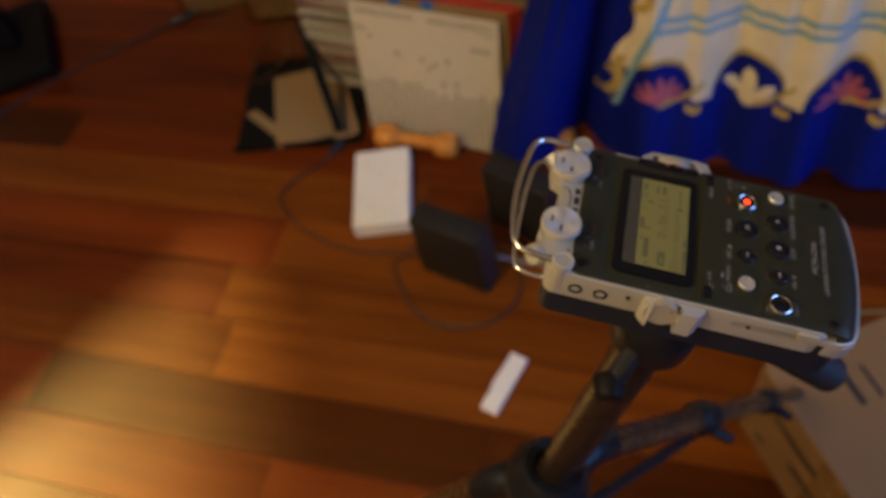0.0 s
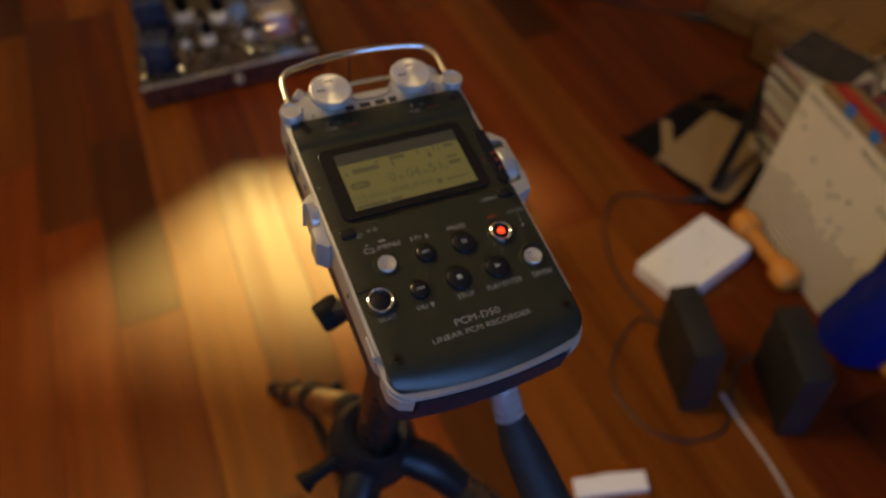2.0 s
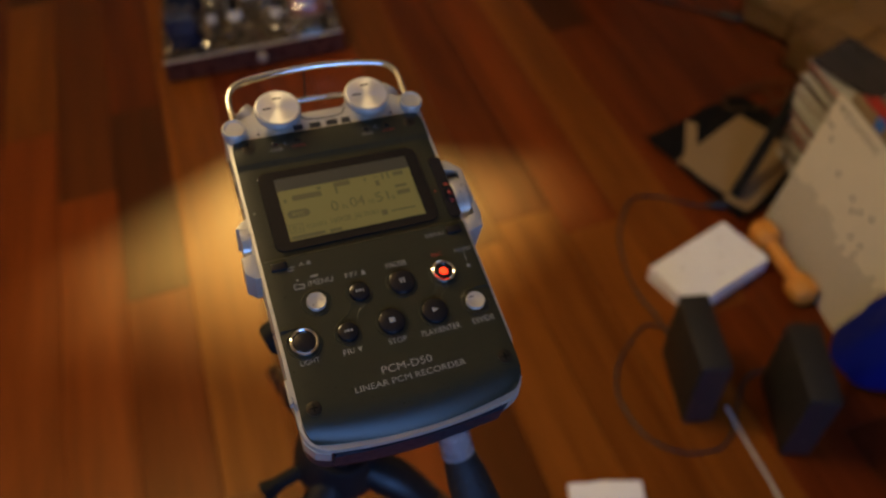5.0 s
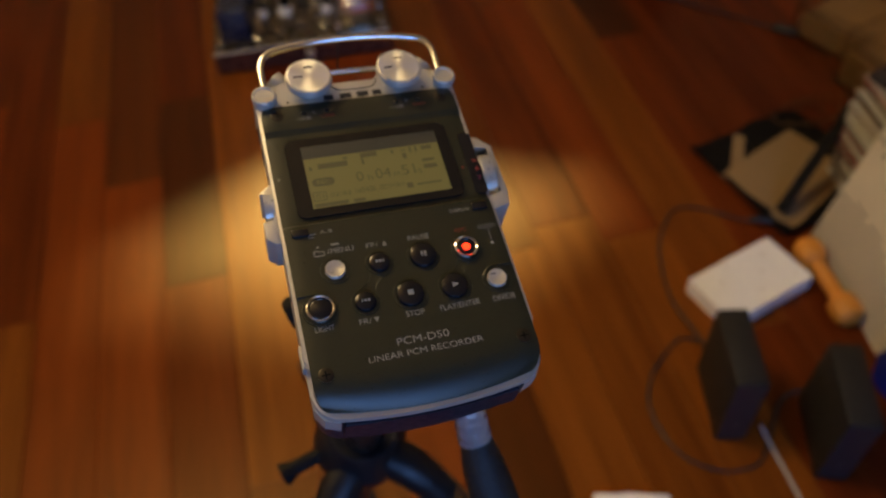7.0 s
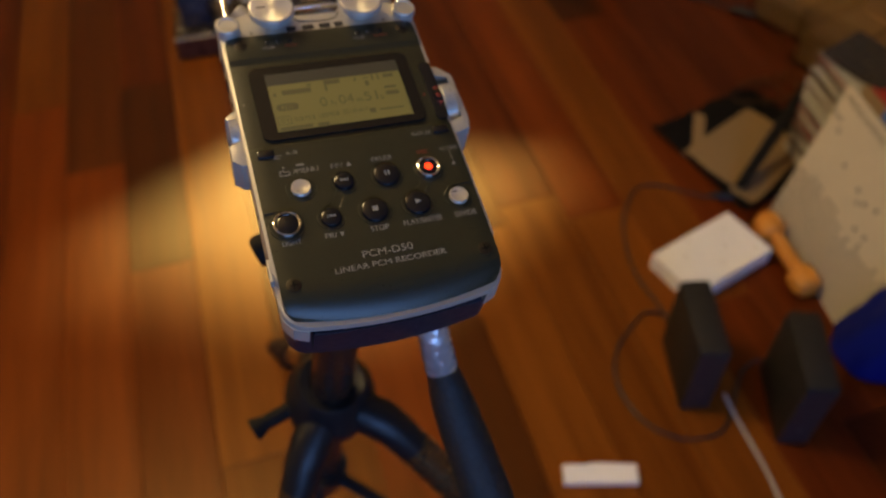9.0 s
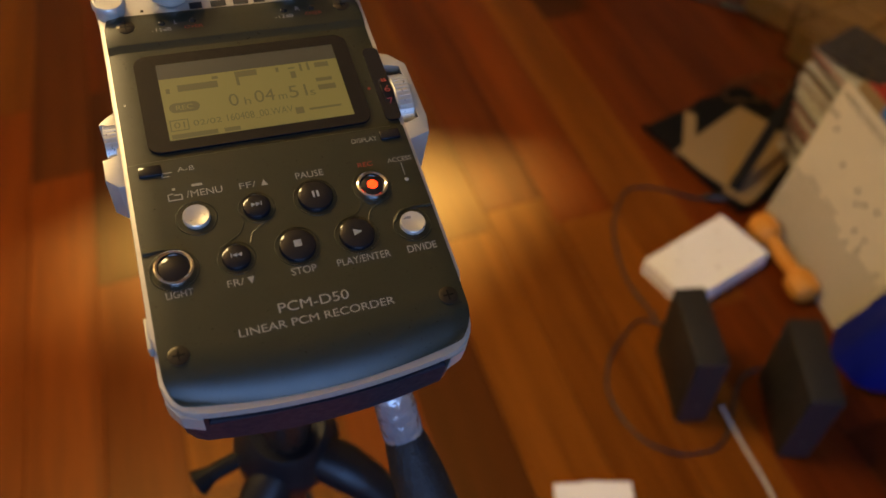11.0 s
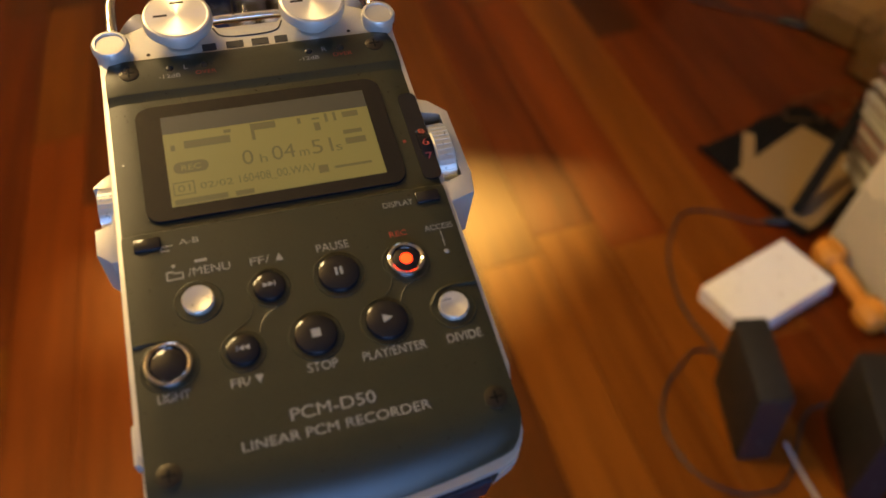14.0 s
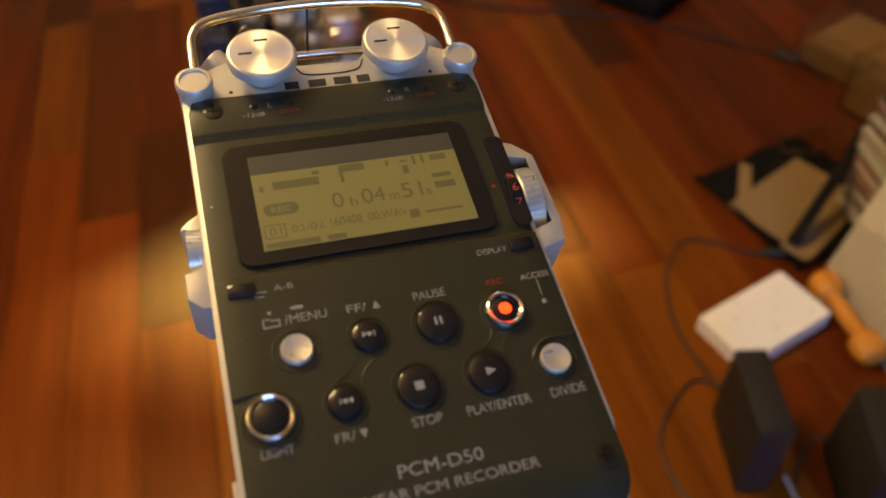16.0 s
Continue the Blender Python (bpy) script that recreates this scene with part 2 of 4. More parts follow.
PORCELAIN = material("white_tube_base", (0.62, 0.62, 0.62), 0.25, spread=0.05, scale=60)
CLEAR = glass_material("clear_acrylic", (0.96, 0.96, 0.93), 0.06)
GLASS = glass_material("tube_glass", (1, 1, 1), 0.02)
PAPER = material("white_tissue", (0.78, 0.74, 0.68), 0.8, spread=0.06, scale=60)
CD_EDGES = [material("cd_case_%s" % n, c, 0.22, spread=0.15, scale=60) for n, c in (
    ("grey", (0.20, 0.19, 0.17)), ("dark", (0.035, 0.03, 0.03)), ("pale", (0.42, 0.40, 0.35)), ("red", (0.26, 0.03, 0.02)), ("brown", (0.14, 0.08, 0.05)))]


# ---- mesh helpers ----
def part(name, bm, mat, parent=None, label="", smooth=False):
    """Links a bmesh as one mesh object under a thing or a part."""
    me = bpy.data.meshes.new(name)
    bmesh.ops.recalc_face_normals(bm, faces=bm.faces)
    if smooth:
        for f in bm.faces:
            f.smooth = True
    bm.to_mesh(me)
    bm.free()
    if smooth:
        me.set_sharp_from_angle(angle=radians(34))
    me.materials.append(mat)
    ob = new(name, me)
    if parent is not None:
        ob.parent = parent
    return tagged(ob, label)


def thing(name, label, category, m=None, group="", kind=""):
    ob = new(name)
    ob.empty_display_size = 0.02
    if m is not None:
        ob.matrix_world = m
    return tagged(ob, label, category, group, kind)


def box(x0, x1, y0, y1, z0, z1, bevel=0.0, seg=2):
    bm = bmesh.new()
    bmesh.ops.create_cube(bm, size=1)
    for v in bm.verts:
        v.co = ((x0 + x1) / 2 + v.co.x * (x1 - x0), (y0 + y1) / 2 + v.co.y * (y1 - y0), (z0 + z1) / 2 + v.co.z * (z1 - z0))
    if bevel:
        bmesh.ops.bevel(bm, geom=bm.edges, offset=bevel, segments=seg, affect="EDGES", profile=0.5)
    return bm


def prism(points, z0, z1, bevel=0.0, seg=2):
    """A closed outline in x, y, drawn up from z0 to z1."""
    bm = bmesh.new()
    low = [bm.verts.new((x, y, z0)) for x, y in points]
    top = [bm.verts.new((x, y, z1)) for x, y in points]
    bm.faces.new(low[::-1])
    upper = bm.faces.new(top)
    n = len(points)
    for i in range(n):
        bm.faces.new((low[i], low[(i + 1) % n], top[(i + 1) % n], top[i]))
    if bevel:
        bmesh.ops.bevel(bm, geom=list(upper.edges), offset=bevel, segments=seg, affect="EDGES", profile=0.5)
    return bm


def rounded(x0, x1, y0, y1, r, n=6):
    pts = []
    for cx, cy, a0 in ((x1 - r, y1 - r, 0), (x0 + r, y1 - r, 90), (x0 + r, y0 + r, 180), (x1 - r, y0 + r, 270)):
        for i in range(n + 1):
            a = radians(a0 + 90 * i / n)
            pts.append((cx + r * math.cos(a), cy + r * math.sin(a)))
    return pts


def lathe(profile, n=28, axis=None):
    """Turns a profile of (radius, height) round z; closes ends that lie on the axis."""
    bm = bmesh.new()
    rings = []
    for r, z in profile:
        if r < 1e-7:
            rings.append([bm.verts.new((0, 0, z))])
        else:
            rings.append([bm.verts.new((r * math.cos(2 * math.pi * i / n), r * math.sin(2 * math.pi * i / n), z)) for i in range(n)])
    for a, b in zip(rings, rings[1:]):
        for i in range(n):
            j = (i + 1) % n
            if len(a) == 1 and len(b) == 1:
                continue
            if len(a) == 1:
                bm.faces.new((a[0], b[i], b[j]))
            elif len(b) == 1:
                bm.faces.new((a[i], a[j], b[0]))
            else:
                bm.faces.new((a[i], a[j], b[j], b[i]))
    if axis is not None:
        bm.transform(axis)
    return bm


def smooth_path(points, steps=8):
    """A curve through the points (Catmull-Rom)."""
    p = [Vector(q) for q in points]
    p = [2 * p[0] - p[1], *p, 2 * p[-1] - p[-2]]
    out = []
    for a, b, c, d in zip(p, p[1:], p[2:], p[3:]):
        for i in range(steps):
            t = i / steps
            out.append(0.5 * (2 * b + (c - a) * t + (2 * a - 5 * b + 4 * c - d) * t * t + (3 * b - a - 3 * c + d) * t ** 3))
    return [*out, p[-2]]


def tube(points, radius, n=10):
    """A round bar along the points; radius is a number or one for each point."""
    bm = bmesh.new()
    pts = [Vector(q) for q in points]
    rad = radius if isinstance(radius, (list, tuple)) else [radius] * len(pts)
    rings, side = [], None
    for i, q in enumerate(pts):
        way = (pts[min(i + 1, len(pts) - 1)] - pts[max(i - 1, 0)]).normalized()
        if side is None:
            side = way.orthogonal().normalized()
        side = (side - way * side.dot(way)).normalized()
        up = way.cross(side)
        rings.append([bm.verts.new(q + rad[i] * (side * math.cos(2 * math.pi * k / n) + up * math.sin(2 * math.pi * k / n))) for k in range(n)])
    for a, b in zip(rings, rings[1:]):
        for k in range(n):
            bm.faces.new((a[k], a[(k + 1) % n], b[(k + 1) % n], b[k]))
    bm.faces.new(rings[0][::-1])
    bm.faces.new(rings[-1])
    return bm


def moved(bm, m):
    bm.transform(m)
    return bm


def joined(*bms):
    out = bmesh.new()
    for b in bms:
        me = bpy.data.meshes.new("scratch")
        b.to_mesh(me)
        out.from_mesh(me)
        b.free()
        bpy.data.meshes.remove(me)
    return out


def lettering(text, x, y, z, width, cap, mat, parent, depth=0.00006, turn=0.0):
    """Writing in the built-in font, centred at x, y on a plane, of a given width and capital height."""
    cu = bpy.data.curves.new("lettering", "FONT")
    cu.body, cu.align_x, cu.align_y, cu.size = text, "LEFT", "BOTTOM_BASELINE", 1.0
    ob = bpy.data.objects.new("lettering", cu)
    scene.collection.objects.link(ob)
    bpy.context.view_layer.update()
    me = bpy.data.meshes.new_from_object(ob.evaluated_get(bpy.context.evaluated_depsgraph_get()))
    bpy.data.objects.remove(ob)
    bpy.data.curves.remove(cu)
    xs, ys = [v.co.x for v in me.vertices], [v.co.y for v in me.vertices]
    sx, sy = width / (max(xs) - min(xs)), cap / max(ys)
    cx, cy = (max(xs) + min(xs)) / 2, max(ys) / 2
    t = Matrix.Rotation(radians(turn), 3, "Z")
    for v in me.vertices:
        v.co = t @ Vector(((v.co.x - cx) * sx, (v.co.y - cy) * sy, 0)) + Vector((x, y, z + depth))
    me.materials.append(mat)
    out = new("lettering", me)
    out.parent = parent
    return out

# ---- the room ----
X0, X1, Y0, Y1, TOP = -1.7, 2.4, -2.0, 3.6, 2.6
sub = part("floor", box(X0, X1, Y0, Y1, -0.06, -0.014), SUBFLOOR)
tagged(sub, "polished red-brown hardwood plank floor", "floor", kind="structure")
tagged(part("ceiling", prism([(-1.82, -2.12), (2.52, -2.12), (2.52, 1.77), (-1.82, 3.68)], TOP, TOP + 0.1), CEILING), "plain pale ceiling", "ceiling", kind="structure")


def wall_with_opening(name, along_x, fixed, thick, lo, hi, a0, a1, z0, z1):
    """A wall with one rectangular opening from a0 to a1 and z0 to z1."""
    def piece(p0, p1, q0, q1):
        return box(p0, p1, fixed, fixed + thick, q0, q1) if along_x else box(fixed, fixed + thick, p0, p1, q0, q1)
    bm = joined(piece(lo, a0, 0, TOP), piece(a1, hi, 0, TOP), piece(a0, a1, 0, z0), piece(a0, a1, z1, TOP))
    return tagged(part(name, bm, PLASTER), "plain cream painted wall with a window", "wall", kind="structure")


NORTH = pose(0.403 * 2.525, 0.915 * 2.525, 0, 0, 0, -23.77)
# added slanted opening that shapes the floor's sun patch: corners along the wall and in height, anticlockwise from the
# left one
SUN_OPENING = ((-1.781, 2.0), (-1.073, 1.437), (-0.22, 1.443), (-0.918, 1.993))
wall_with_opening("wall_south", True, Y0 - 0.12, 0.12, X0, X1, -0.9, 0.7, 0.9, 2.2)


def pierced(outer, inner, y0, y1):
    """A slab in the x, z plane between two closed outlines."""
    bm = bmesh.new()
    edges = []
    for loop in (outer, inner):
        vs = [bm.verts.new((x, y0, z)) for x, z in loop]
        edges += [bm.edges.new((p, q)) for p, q in zip(vs, vs[1:] + vs[:1])]
    bmesh.ops.triangle_fill(bm, use_beauty=True, edges=edges)
    made = bmesh.ops.extrude_face_region(bm, geom=list(bm.faces))["geom"]
    bmesh.ops.translate(bm, vec=(0, y1 - y0, 0), verts=[v for v in made if isinstance(v, bmesh.types.BMVert)])
    bmesh.ops.recalc_face_normals(bm, faces=list(bm.faces))
    return bm


# unseen wall, pierced only to cut the sunlight to the floor patch's outline
north = part("wall_north", pierced(((-3.2, 0), (1.72, 0), (1.72, TOP), (-3.2, TOP)), SUN_OPENING, 0.0, 0.12), PLASTER)
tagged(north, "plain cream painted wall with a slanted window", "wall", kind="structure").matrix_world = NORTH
for name, bm in (("wall_east", box(X1, X1 + 0.12, Y0, 1.72, 0, TOP)), ("wall_west", box(X0 - 0.12, X0, Y0, Y1, 0, TOP))):
    tagged(part(name, bm, PLASTER), "plain cream painted wall", "wall", kind="structure")


def window(name, along_x, fixed, a0, a1, z0, z1):
    w = thing(name, "white painted window frame in the wall", "window", kind="structure")
    t = 0.04
    def piece(p0, p1, q0, q1, d0, d1):
        return box(p0, p1, fixed + d0, fixed + d1, q0, q1, 0.003) if along_x else box(fixed + d0, fixed + d1, p0, p1, q0, q1, 0.003)
    part("window_frame", joined(piece(a0, a0 + t, z0, z1, -0.06, 0), piece(a1 - t, a1, z0, z1, -0.06, 0),
                                piece(a0 + t, a1 - t, z0, z0 + t, -0.06, 0), piece(a0 + t, a1 - t, z1 - t, z1, -0.06, 0)), FRAME, w)
    part("window_sill", piece(a0 - 0.03, a1 + 0.03, z0 - 0.03, z0 - 0.002, -0.02, 0.07), FRAME, w)
    return w


def grown(loop, k):
    cx, cz = sum(p[0] for p in loop) / 4, sum(p[1] for p in loop) / 4
    return [(cx + (x - cx) * k, cz + (z - cz) * k) for x, z in loop]


# invented frame round the light-shaping opening, out of view
sun_frame = thing("window_1", "white painted frame of a slanted gable window", "window", NORTH, kind="structure")
part("window_frame", pierced(grown(SUN_OPENING, 1.16), grown(SUN_OPENING, 1.01), 0.122, 0.16), FRAME, sun_frame)
window("window_2", True, Y0 - 0.03, -0.9, 0.7, 0.9, 2.2)

lamp = thing("ceiling_lamp", "ceiling lamp bar with three warm bulbs", "lamp", pose(-0.70, 0.95, 0))
part("bar", box(-0.45, 0.45, -0.03, 0.03, 2.42, 2.45, 0.006), ALU, lamp)
part("rod", tube([(0, 0, 2.44), (0, 0, 2.60)], 0.012), ALU, lamp)
for k in range(3):
    part("socket", moved(lathe([(0, 0), (0.026, 0), (0.030, 0.05), (0.02, 0.10), (0, 0.10)], 20), pose(-0.35 + 0.35 * k, 0, 2.275)), ALU, lamp, smooth=True)
    part("stem", tube([(-0.35 + 0.35 * k, 0, 2.37), (-0.35 + 0.35 * k, 0, 2.425)], 0.008), ALU, lamp)

# ---- the audio recorder on its tripod ----
MM = 0.001
REC_POSE = Matrix(((0.9921, 0.0, 0.1257, 0.0), (0.0272, 0.9763, -0.2147, 0.0), (-0.1227, 0.2164, 0.9686, 1.0261), (0, 0, 0, 1)))
recorder = thing("audio_recorder", "silver and olive-black handheld audio recorder fixed on a tripod", "recorder", REC_POSE)


def mm(bm):
    bm.transform(Matrix.Scale(MM, 4))
    return bm


def rec_part(name, bm, mat, label="", smooth=False, parent=None):
    return part(name, mm(bm), mat, parent or recorder, label, smooth)


def bowed(x0, x1, y0, y1, r_top, r_low, bow):
    """An upright plate outline whose lower edge bows outward."""
    pts = []
    for cx, a0 in ((x1 - r_top, 0), (x0 + r_top, 90)):
        for i in range(6):
            a = radians(a0 + 18 * i)
            pts.append((cx + r_top * math.cos(a), y1 - r_top + r_top * math.sin(a)))
    def low(x):
        return y0 - bow * (1 - ((x - (x0 + x1) / 2) / ((x1 - x0) / 2)) ** 2)
    for i in range(6):
        a = radians(180 + 18 * i)
        x = x0 + r_low + r_low * math.cos(a)
        pts.append((x, low(x0 + r_low) + r_low + r_low * math.sin(a)))
    for i in range(1, 12):
        x = x0 + r_low + (x1 - x0 - 2 * r_low) * i / 12
        pts.append((x, low(x)))
    for i in range(6):
        a = radians(270 + 18 * i)
        x = x1 - r_low + r_low * math.cos(a)
        pts.append((x, low(x1 - r_low) + r_low + r_low * math.sin(a)))
    return pts


# silver frame, dark lower shell and the dark plate that slopes down at its foot
rec_part("frame", prism(bowed(-36, 36, -98.0, 13, 5, 8, 3.0), -15, -1.6, 0.8), ALU, "satin silver metal frame", True)
rec_part("rim", prism(bowed(-36, 36, -108.3, -60, 1, 9, 3.6), -8.6, -5.4, 0.7), ALU, "silver rim under the sloping foot", True)
for s in (-1, 1):
    rec_part("corner", prism([(s * 28.5, -110.2), (s * 33.0, -108.4), (s * 35.6, -104.5), (s * 35.6, -98), (s * 30, -98)], -15, -8.0), ALU, "silver lower corner", True)
rec_part("shell", prism(bowed(-34.8, 34.8, -106.8, 12, 5, 8, 3.6), -29, -8.6), BODY_DARK, "blue-black lower shell", True)
rec_part("foot_cover", prism([(-27.5, -110.8), (-14, -111.9), (0, -112.3), (14, -111.9), (27.5, -110.8), (27.5, -104), (-27.5, -104)], -20.0, -9.4, 0.6), BODY_DARK, "dark cover under the front edge")


def plate_mesh():
    bm = bmesh.new()
    nx, ys = 24, [4.2, 3.9, 3.2, 0, -6.6, -7.0, -8.6, -9.0, -20, -45.2, -45.6, -46.0, -60, -80, -96, -99, -101, -103, -105, -106.4, -107.2]
    zs = [-0.8, -0.25, 0, 0, 0, -0.1, -1.0, -1.0, -1.0, -1.0, -0.7, 0, 0, 0, 0, -0.12, -0.6, -1.5, -2.9, -4.2, -5.2]
    grid = []
    for y, z in zip(ys, zs):
        row = []
        for i in range(nx + 1):
            u = -1 + 2 * i / nx
            half = 34.9
            if y > 0.6:
                half = 34.9 - 4 * (1 - math.sqrt(max(0, 1 - ((y - 0.6) / 4.0) ** 2)))
            if y < -101:
                half = 34.9 - 6 * (1 - math.sqrt(max(0, 1 - ((-101 - y) / 7.0) ** 2)))
            bend = max(0.0, (-88 - y) / 19.0) * 3.4 * (1 - u * u)
            edge = -0.5 if i in (0, nx) else 0
            row.append(bm.verts.new((half * u, y - bend, z + edge)))
        grid.append(row)
    for a, b in zip(grid, grid[1:]):
        for i in range(nx):
            bm.faces.new((a[i], a[i + 1], b[i + 1], b[i]))
    rim = [e for e in bm.edges if e.is_boundary]
    made = bmesh.ops.extrude_edge_only(bm, edges=rim)["geom"]
    for v in made:
        if isinstance(v, bmesh.types.BMVert):
            v.co.z = -6.5 if v.co.y < -100 else -2.4
    return bm


rec_part("face_plate", plate_mesh(), PLATE, "olive-black lacquered face plate with a sloping foot", True)

# top deck with the cut between the capsules
deck = [(-34, 3), (34, 3), (35, 8), (34, 12), (26, 14.5), (19, 19), (11, 17.5), (8.8, 13), (6.5, 10.2), (-6.5, 10.2), (-8.8, 13), (-11, 17.5), (-19, 19), (-26, 14.5), (-34, 12), (-35, 8)]
rec_part("top_deck", prism(deck, -7, -0.9, 0.6), ALU, "silver top deck with a rounded notch")
rec_part("deck_groove", tube(smooth_path([(-8.6, 12.4, -0.85), (-6.5, 9.3, -0.85), (0, 8.6, -0.85), (6.5, 9.3, -0.85), (8.6, 12.4, -0.85)]), 0.22, 6), SCREW)
for s in (-1, 1):
    rec_part("post", moved(lathe([(0, -14), (3.9, -14), (3.9, 0.6), (4.3, 1.0), (4.3, 2.4), (3.9, 3.0), (3.3, 3.05), (3.1, 2.6), (0, 2.6)], 28), pose(32.6 * s, 7.4, 0)), ALU, "silver guard post", True)
    knob = rec_part("capsule_knob", moved(lathe([(0, -3), (5.0, -3), (5.2, 0.2), (7.7, 0.5), (8.2, 1.0), (8.2, 2.7), (7.9, 3.4), (7.3, 3.6)], 40), pose(16.3 * s, 11.0, 2.6)), ALU, "round capsule knob", True)
    rec_part("cap", moved(lathe([(7.35, 3.6), (7.0, 3.55), (0, 3.55)], 48), pose(16.3 * s, 11.0, 2.6)), ALU_TURNED, "brushed metal cap", False, knob)
    rec_part("capsule_print", box(16.3 * s - 5.4, 16.3 * s - 2.2, 10.6, 11.3, 6.1, 6.16), SCREW, parent=knob)
    rec_part("capsule_print", box(16.3 * s - 1.2, 16.3 * s + 2.0, 14.6, 15.3, 6.1, 6.16), SCREW, parent=knob)
    mic = moved(lathe([(0, -8), (4.2, -8), (4.4, -7.4), (4.4, 4), (4.0, 4.6), (3.2, 4.8), (3.0, 4.2), (0, 4.2)], 28), pose(25.5 * s, 16.5, -5.5) @ pose(0, 0, 0, -40, 62 * s, 0))
    rec_part("microphone", mic, ALU, "silver microphone barrel", True)
    rec_part("pin_hole", moved(lathe([(0, -0.86), (0.5, -0.86), (0.5, -0.84), (0, -0.84)], 12), pose(24.6 * s, 5.9, 0)), SCREW)

# chrome guard: outer hoop, lower rear bar and the short struts
hoop = [(-32, 6.6, 0.6), (-32, 17, 1.2), (-31.6, 22.5, 1.5), (-29.5, 26.3, 1.7), (-25.5, 28.3, 1.8), (-14, 30.4, 1.8), (0, 31.2, 1.8), (14, 30.4, 1.8), (25.5, 28.3, 1.8), (29.5, 26.3, 1.7), (31.6, 22.5, 1.5), (32, 17, 1.2), (32, 6.6, 0.6)]
guard = rec_part("guard", tube(smooth_path(hoop, 6), 1.25, 12), CHROME, "bent chrome guard hoop round the microphones", True)
rear = [(-32, 6.6, -12), (-31.6, 20.5, -12), (-27.5, 25.3, -12), (-14, 27, -12), (0, 27.4, -12), (14, 27, -12), (27.5, 25.3, -12), (31.6, 20.5, -12), (32, 6.6, -12)]
rec_part("rear_bar", tube(smooth_path(rear, 6), 1.15, 12), CHROME, "", True, guard)
rec_part("wire", tube([(-2.5, 27.3, -12), (-2.0, 31.1, 1.7)], 0.28, 6), SCREW, "", False, guard)

# display
rec_part("display_bezel", prism(rounded(-29.3, 27.5, -43.4, -11.5, 3.0), -0.95, -0.15, 0.25), BEZEL, "glossy black display bezel")
display = rec_part("display", box(-23.9, 23.2, -40.3, -15.2, -0.15, -0.08), LCD, "yellow-green liquid crystal display")
# dark strip laid over the display where the bezel would shade it
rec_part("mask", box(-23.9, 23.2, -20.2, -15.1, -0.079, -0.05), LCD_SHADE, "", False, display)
ink = -0.07 * MM
for x0, x1, y0, y1 in ((-22.6, -21.6, -25.2, -23.6), (-19.6, -9.4, -25.0, -22.8), (-4.6, 1.2, -22.6, -20.6), (-4.6, -3.8, -25.4, -22.6), (-10.6, -9.0, -22.2, -21.2), (6.2, 7.0, -22.6, -21.0), (9.6, 11.4, -22.0, -21.5),
                       (12.6, 13.3, -23.2, -20.6), (14.6, 15.3, -23.2, -20.6), (16.8, 20.6, -22.6, -20.9), (9.8, 11.2, -25.4, -23.0), (16.0, 20.4, -27.6, -26.4), (16.0, 20.8, -30.6, -28.8),
                       (-23.2, -12.0, -40.0, -38.6), (-10.4, -6.4, -40.0, -38.7), (8.4, 10.6, -37.6, -35.4), (12.0, 20.6, -36.9, -36.2)):
    rec_part("segment", box(x0, x1, y0, y1, -0.08, -0.06), LCD_INK, "", False, display)
pill = rec_part("record_sign", prism(rounded(-22.6, -15.0, -31.8, -28.6, 1.5, 4), -0.08, -0.06), LCD_INK, "", False, display)
lettering("REC", -18.8 * MM, -30.2 * MM, -0.055 * MM, 4.2 * MM, 1.5 * MM, LCD, pill, 0.00002)
rec_part("segment", joined(box(-23.2, -18.6, -34.3, -34.0, -0.08, -0.06), box(-23.2, -18.6, -37.6, -37.3, -0.08, -0.06), box(-23.2, -22.9, -37.3, -34.3, -0.08, -0.06), box(-18.9, -18.6, -37.3, -34.3, -0.08, -0.06)), LCD_INK, "", False, display)
for text, x, y, w, cap in (("0", -6.4, -30.0, 2.4, 4.0), ("h", -3.0, -30.9, 1.6, 2.4), ("04", 1.6, -30.0, 5.2, 4.0), ("m", 6.2, -31.2, 2.2, 1.7), ("51", 10.4, -30.0, 4.8, 4.0), ("s", 14.2, -31.2, 1.4, 1.7),
                           ("01", -20.9, -35.8, 2.6, 1.9), ("02/02", -14.0, -35.8, 7.0, 1.7), ("160408_00.WAV", -0.6, -35.6, 17.0, 2.2)):
    lettering(text, x * MM, y * MM, ink, w * MM, cap * MM, LCD_INK, display, 0.00003)

# screws and level lamps
for x, y in ((-29.4, -0.4), (29.8, -0.4), (-30.7, -97.6), (30.7, -97.5)):
    screw = rec_part("screw", moved(lathe([(0, -0.5), (2.2, -0.5), (2.3, 0.15), (1.9, 0.3), (0, 0.25)], 20), pose(x, y, 0)), SCREW, "", True)
    rec_part("slot", joined(box(x - 1.3, x + 1.3, y - 0.2, y + 0.2, 0.2, 0.34), box(x - 0.2, x + 0.2, y - 1.3, y + 1.3, 0.2, 0.34)), BLACK_MATTE, "", False, screw)
for x in (-20.2, -12.0, 13.1, 21.1):
    rec_part("level_lamp", moved(lathe([(0, 0.45), (0.6, 0.35), (0.95, 0.05), (1.0, -0.3), (0, -0.3)][::-1], 16), pose(x, -0.2, 0)), LED_OFF, "small unlit level lamp", True)
rec_part("speck", moved(lathe([(0, -0.98), (0.3, -0.98), (0.3, -0.9), (0, -0.88)], 10), pose(-33, -26.5, 0)), PRINT)

# buttons
ROW1, ROW2 = -64.0, -76.7


def dome(r, h):
    return [(0, -1.2), (r, -1.2), (r, h * 0.45), (r * 0.94, h * 0.75), (r * 0.78, h * 0.94), (r * 0.4, h * 1.0), (0, h * 0.99)]


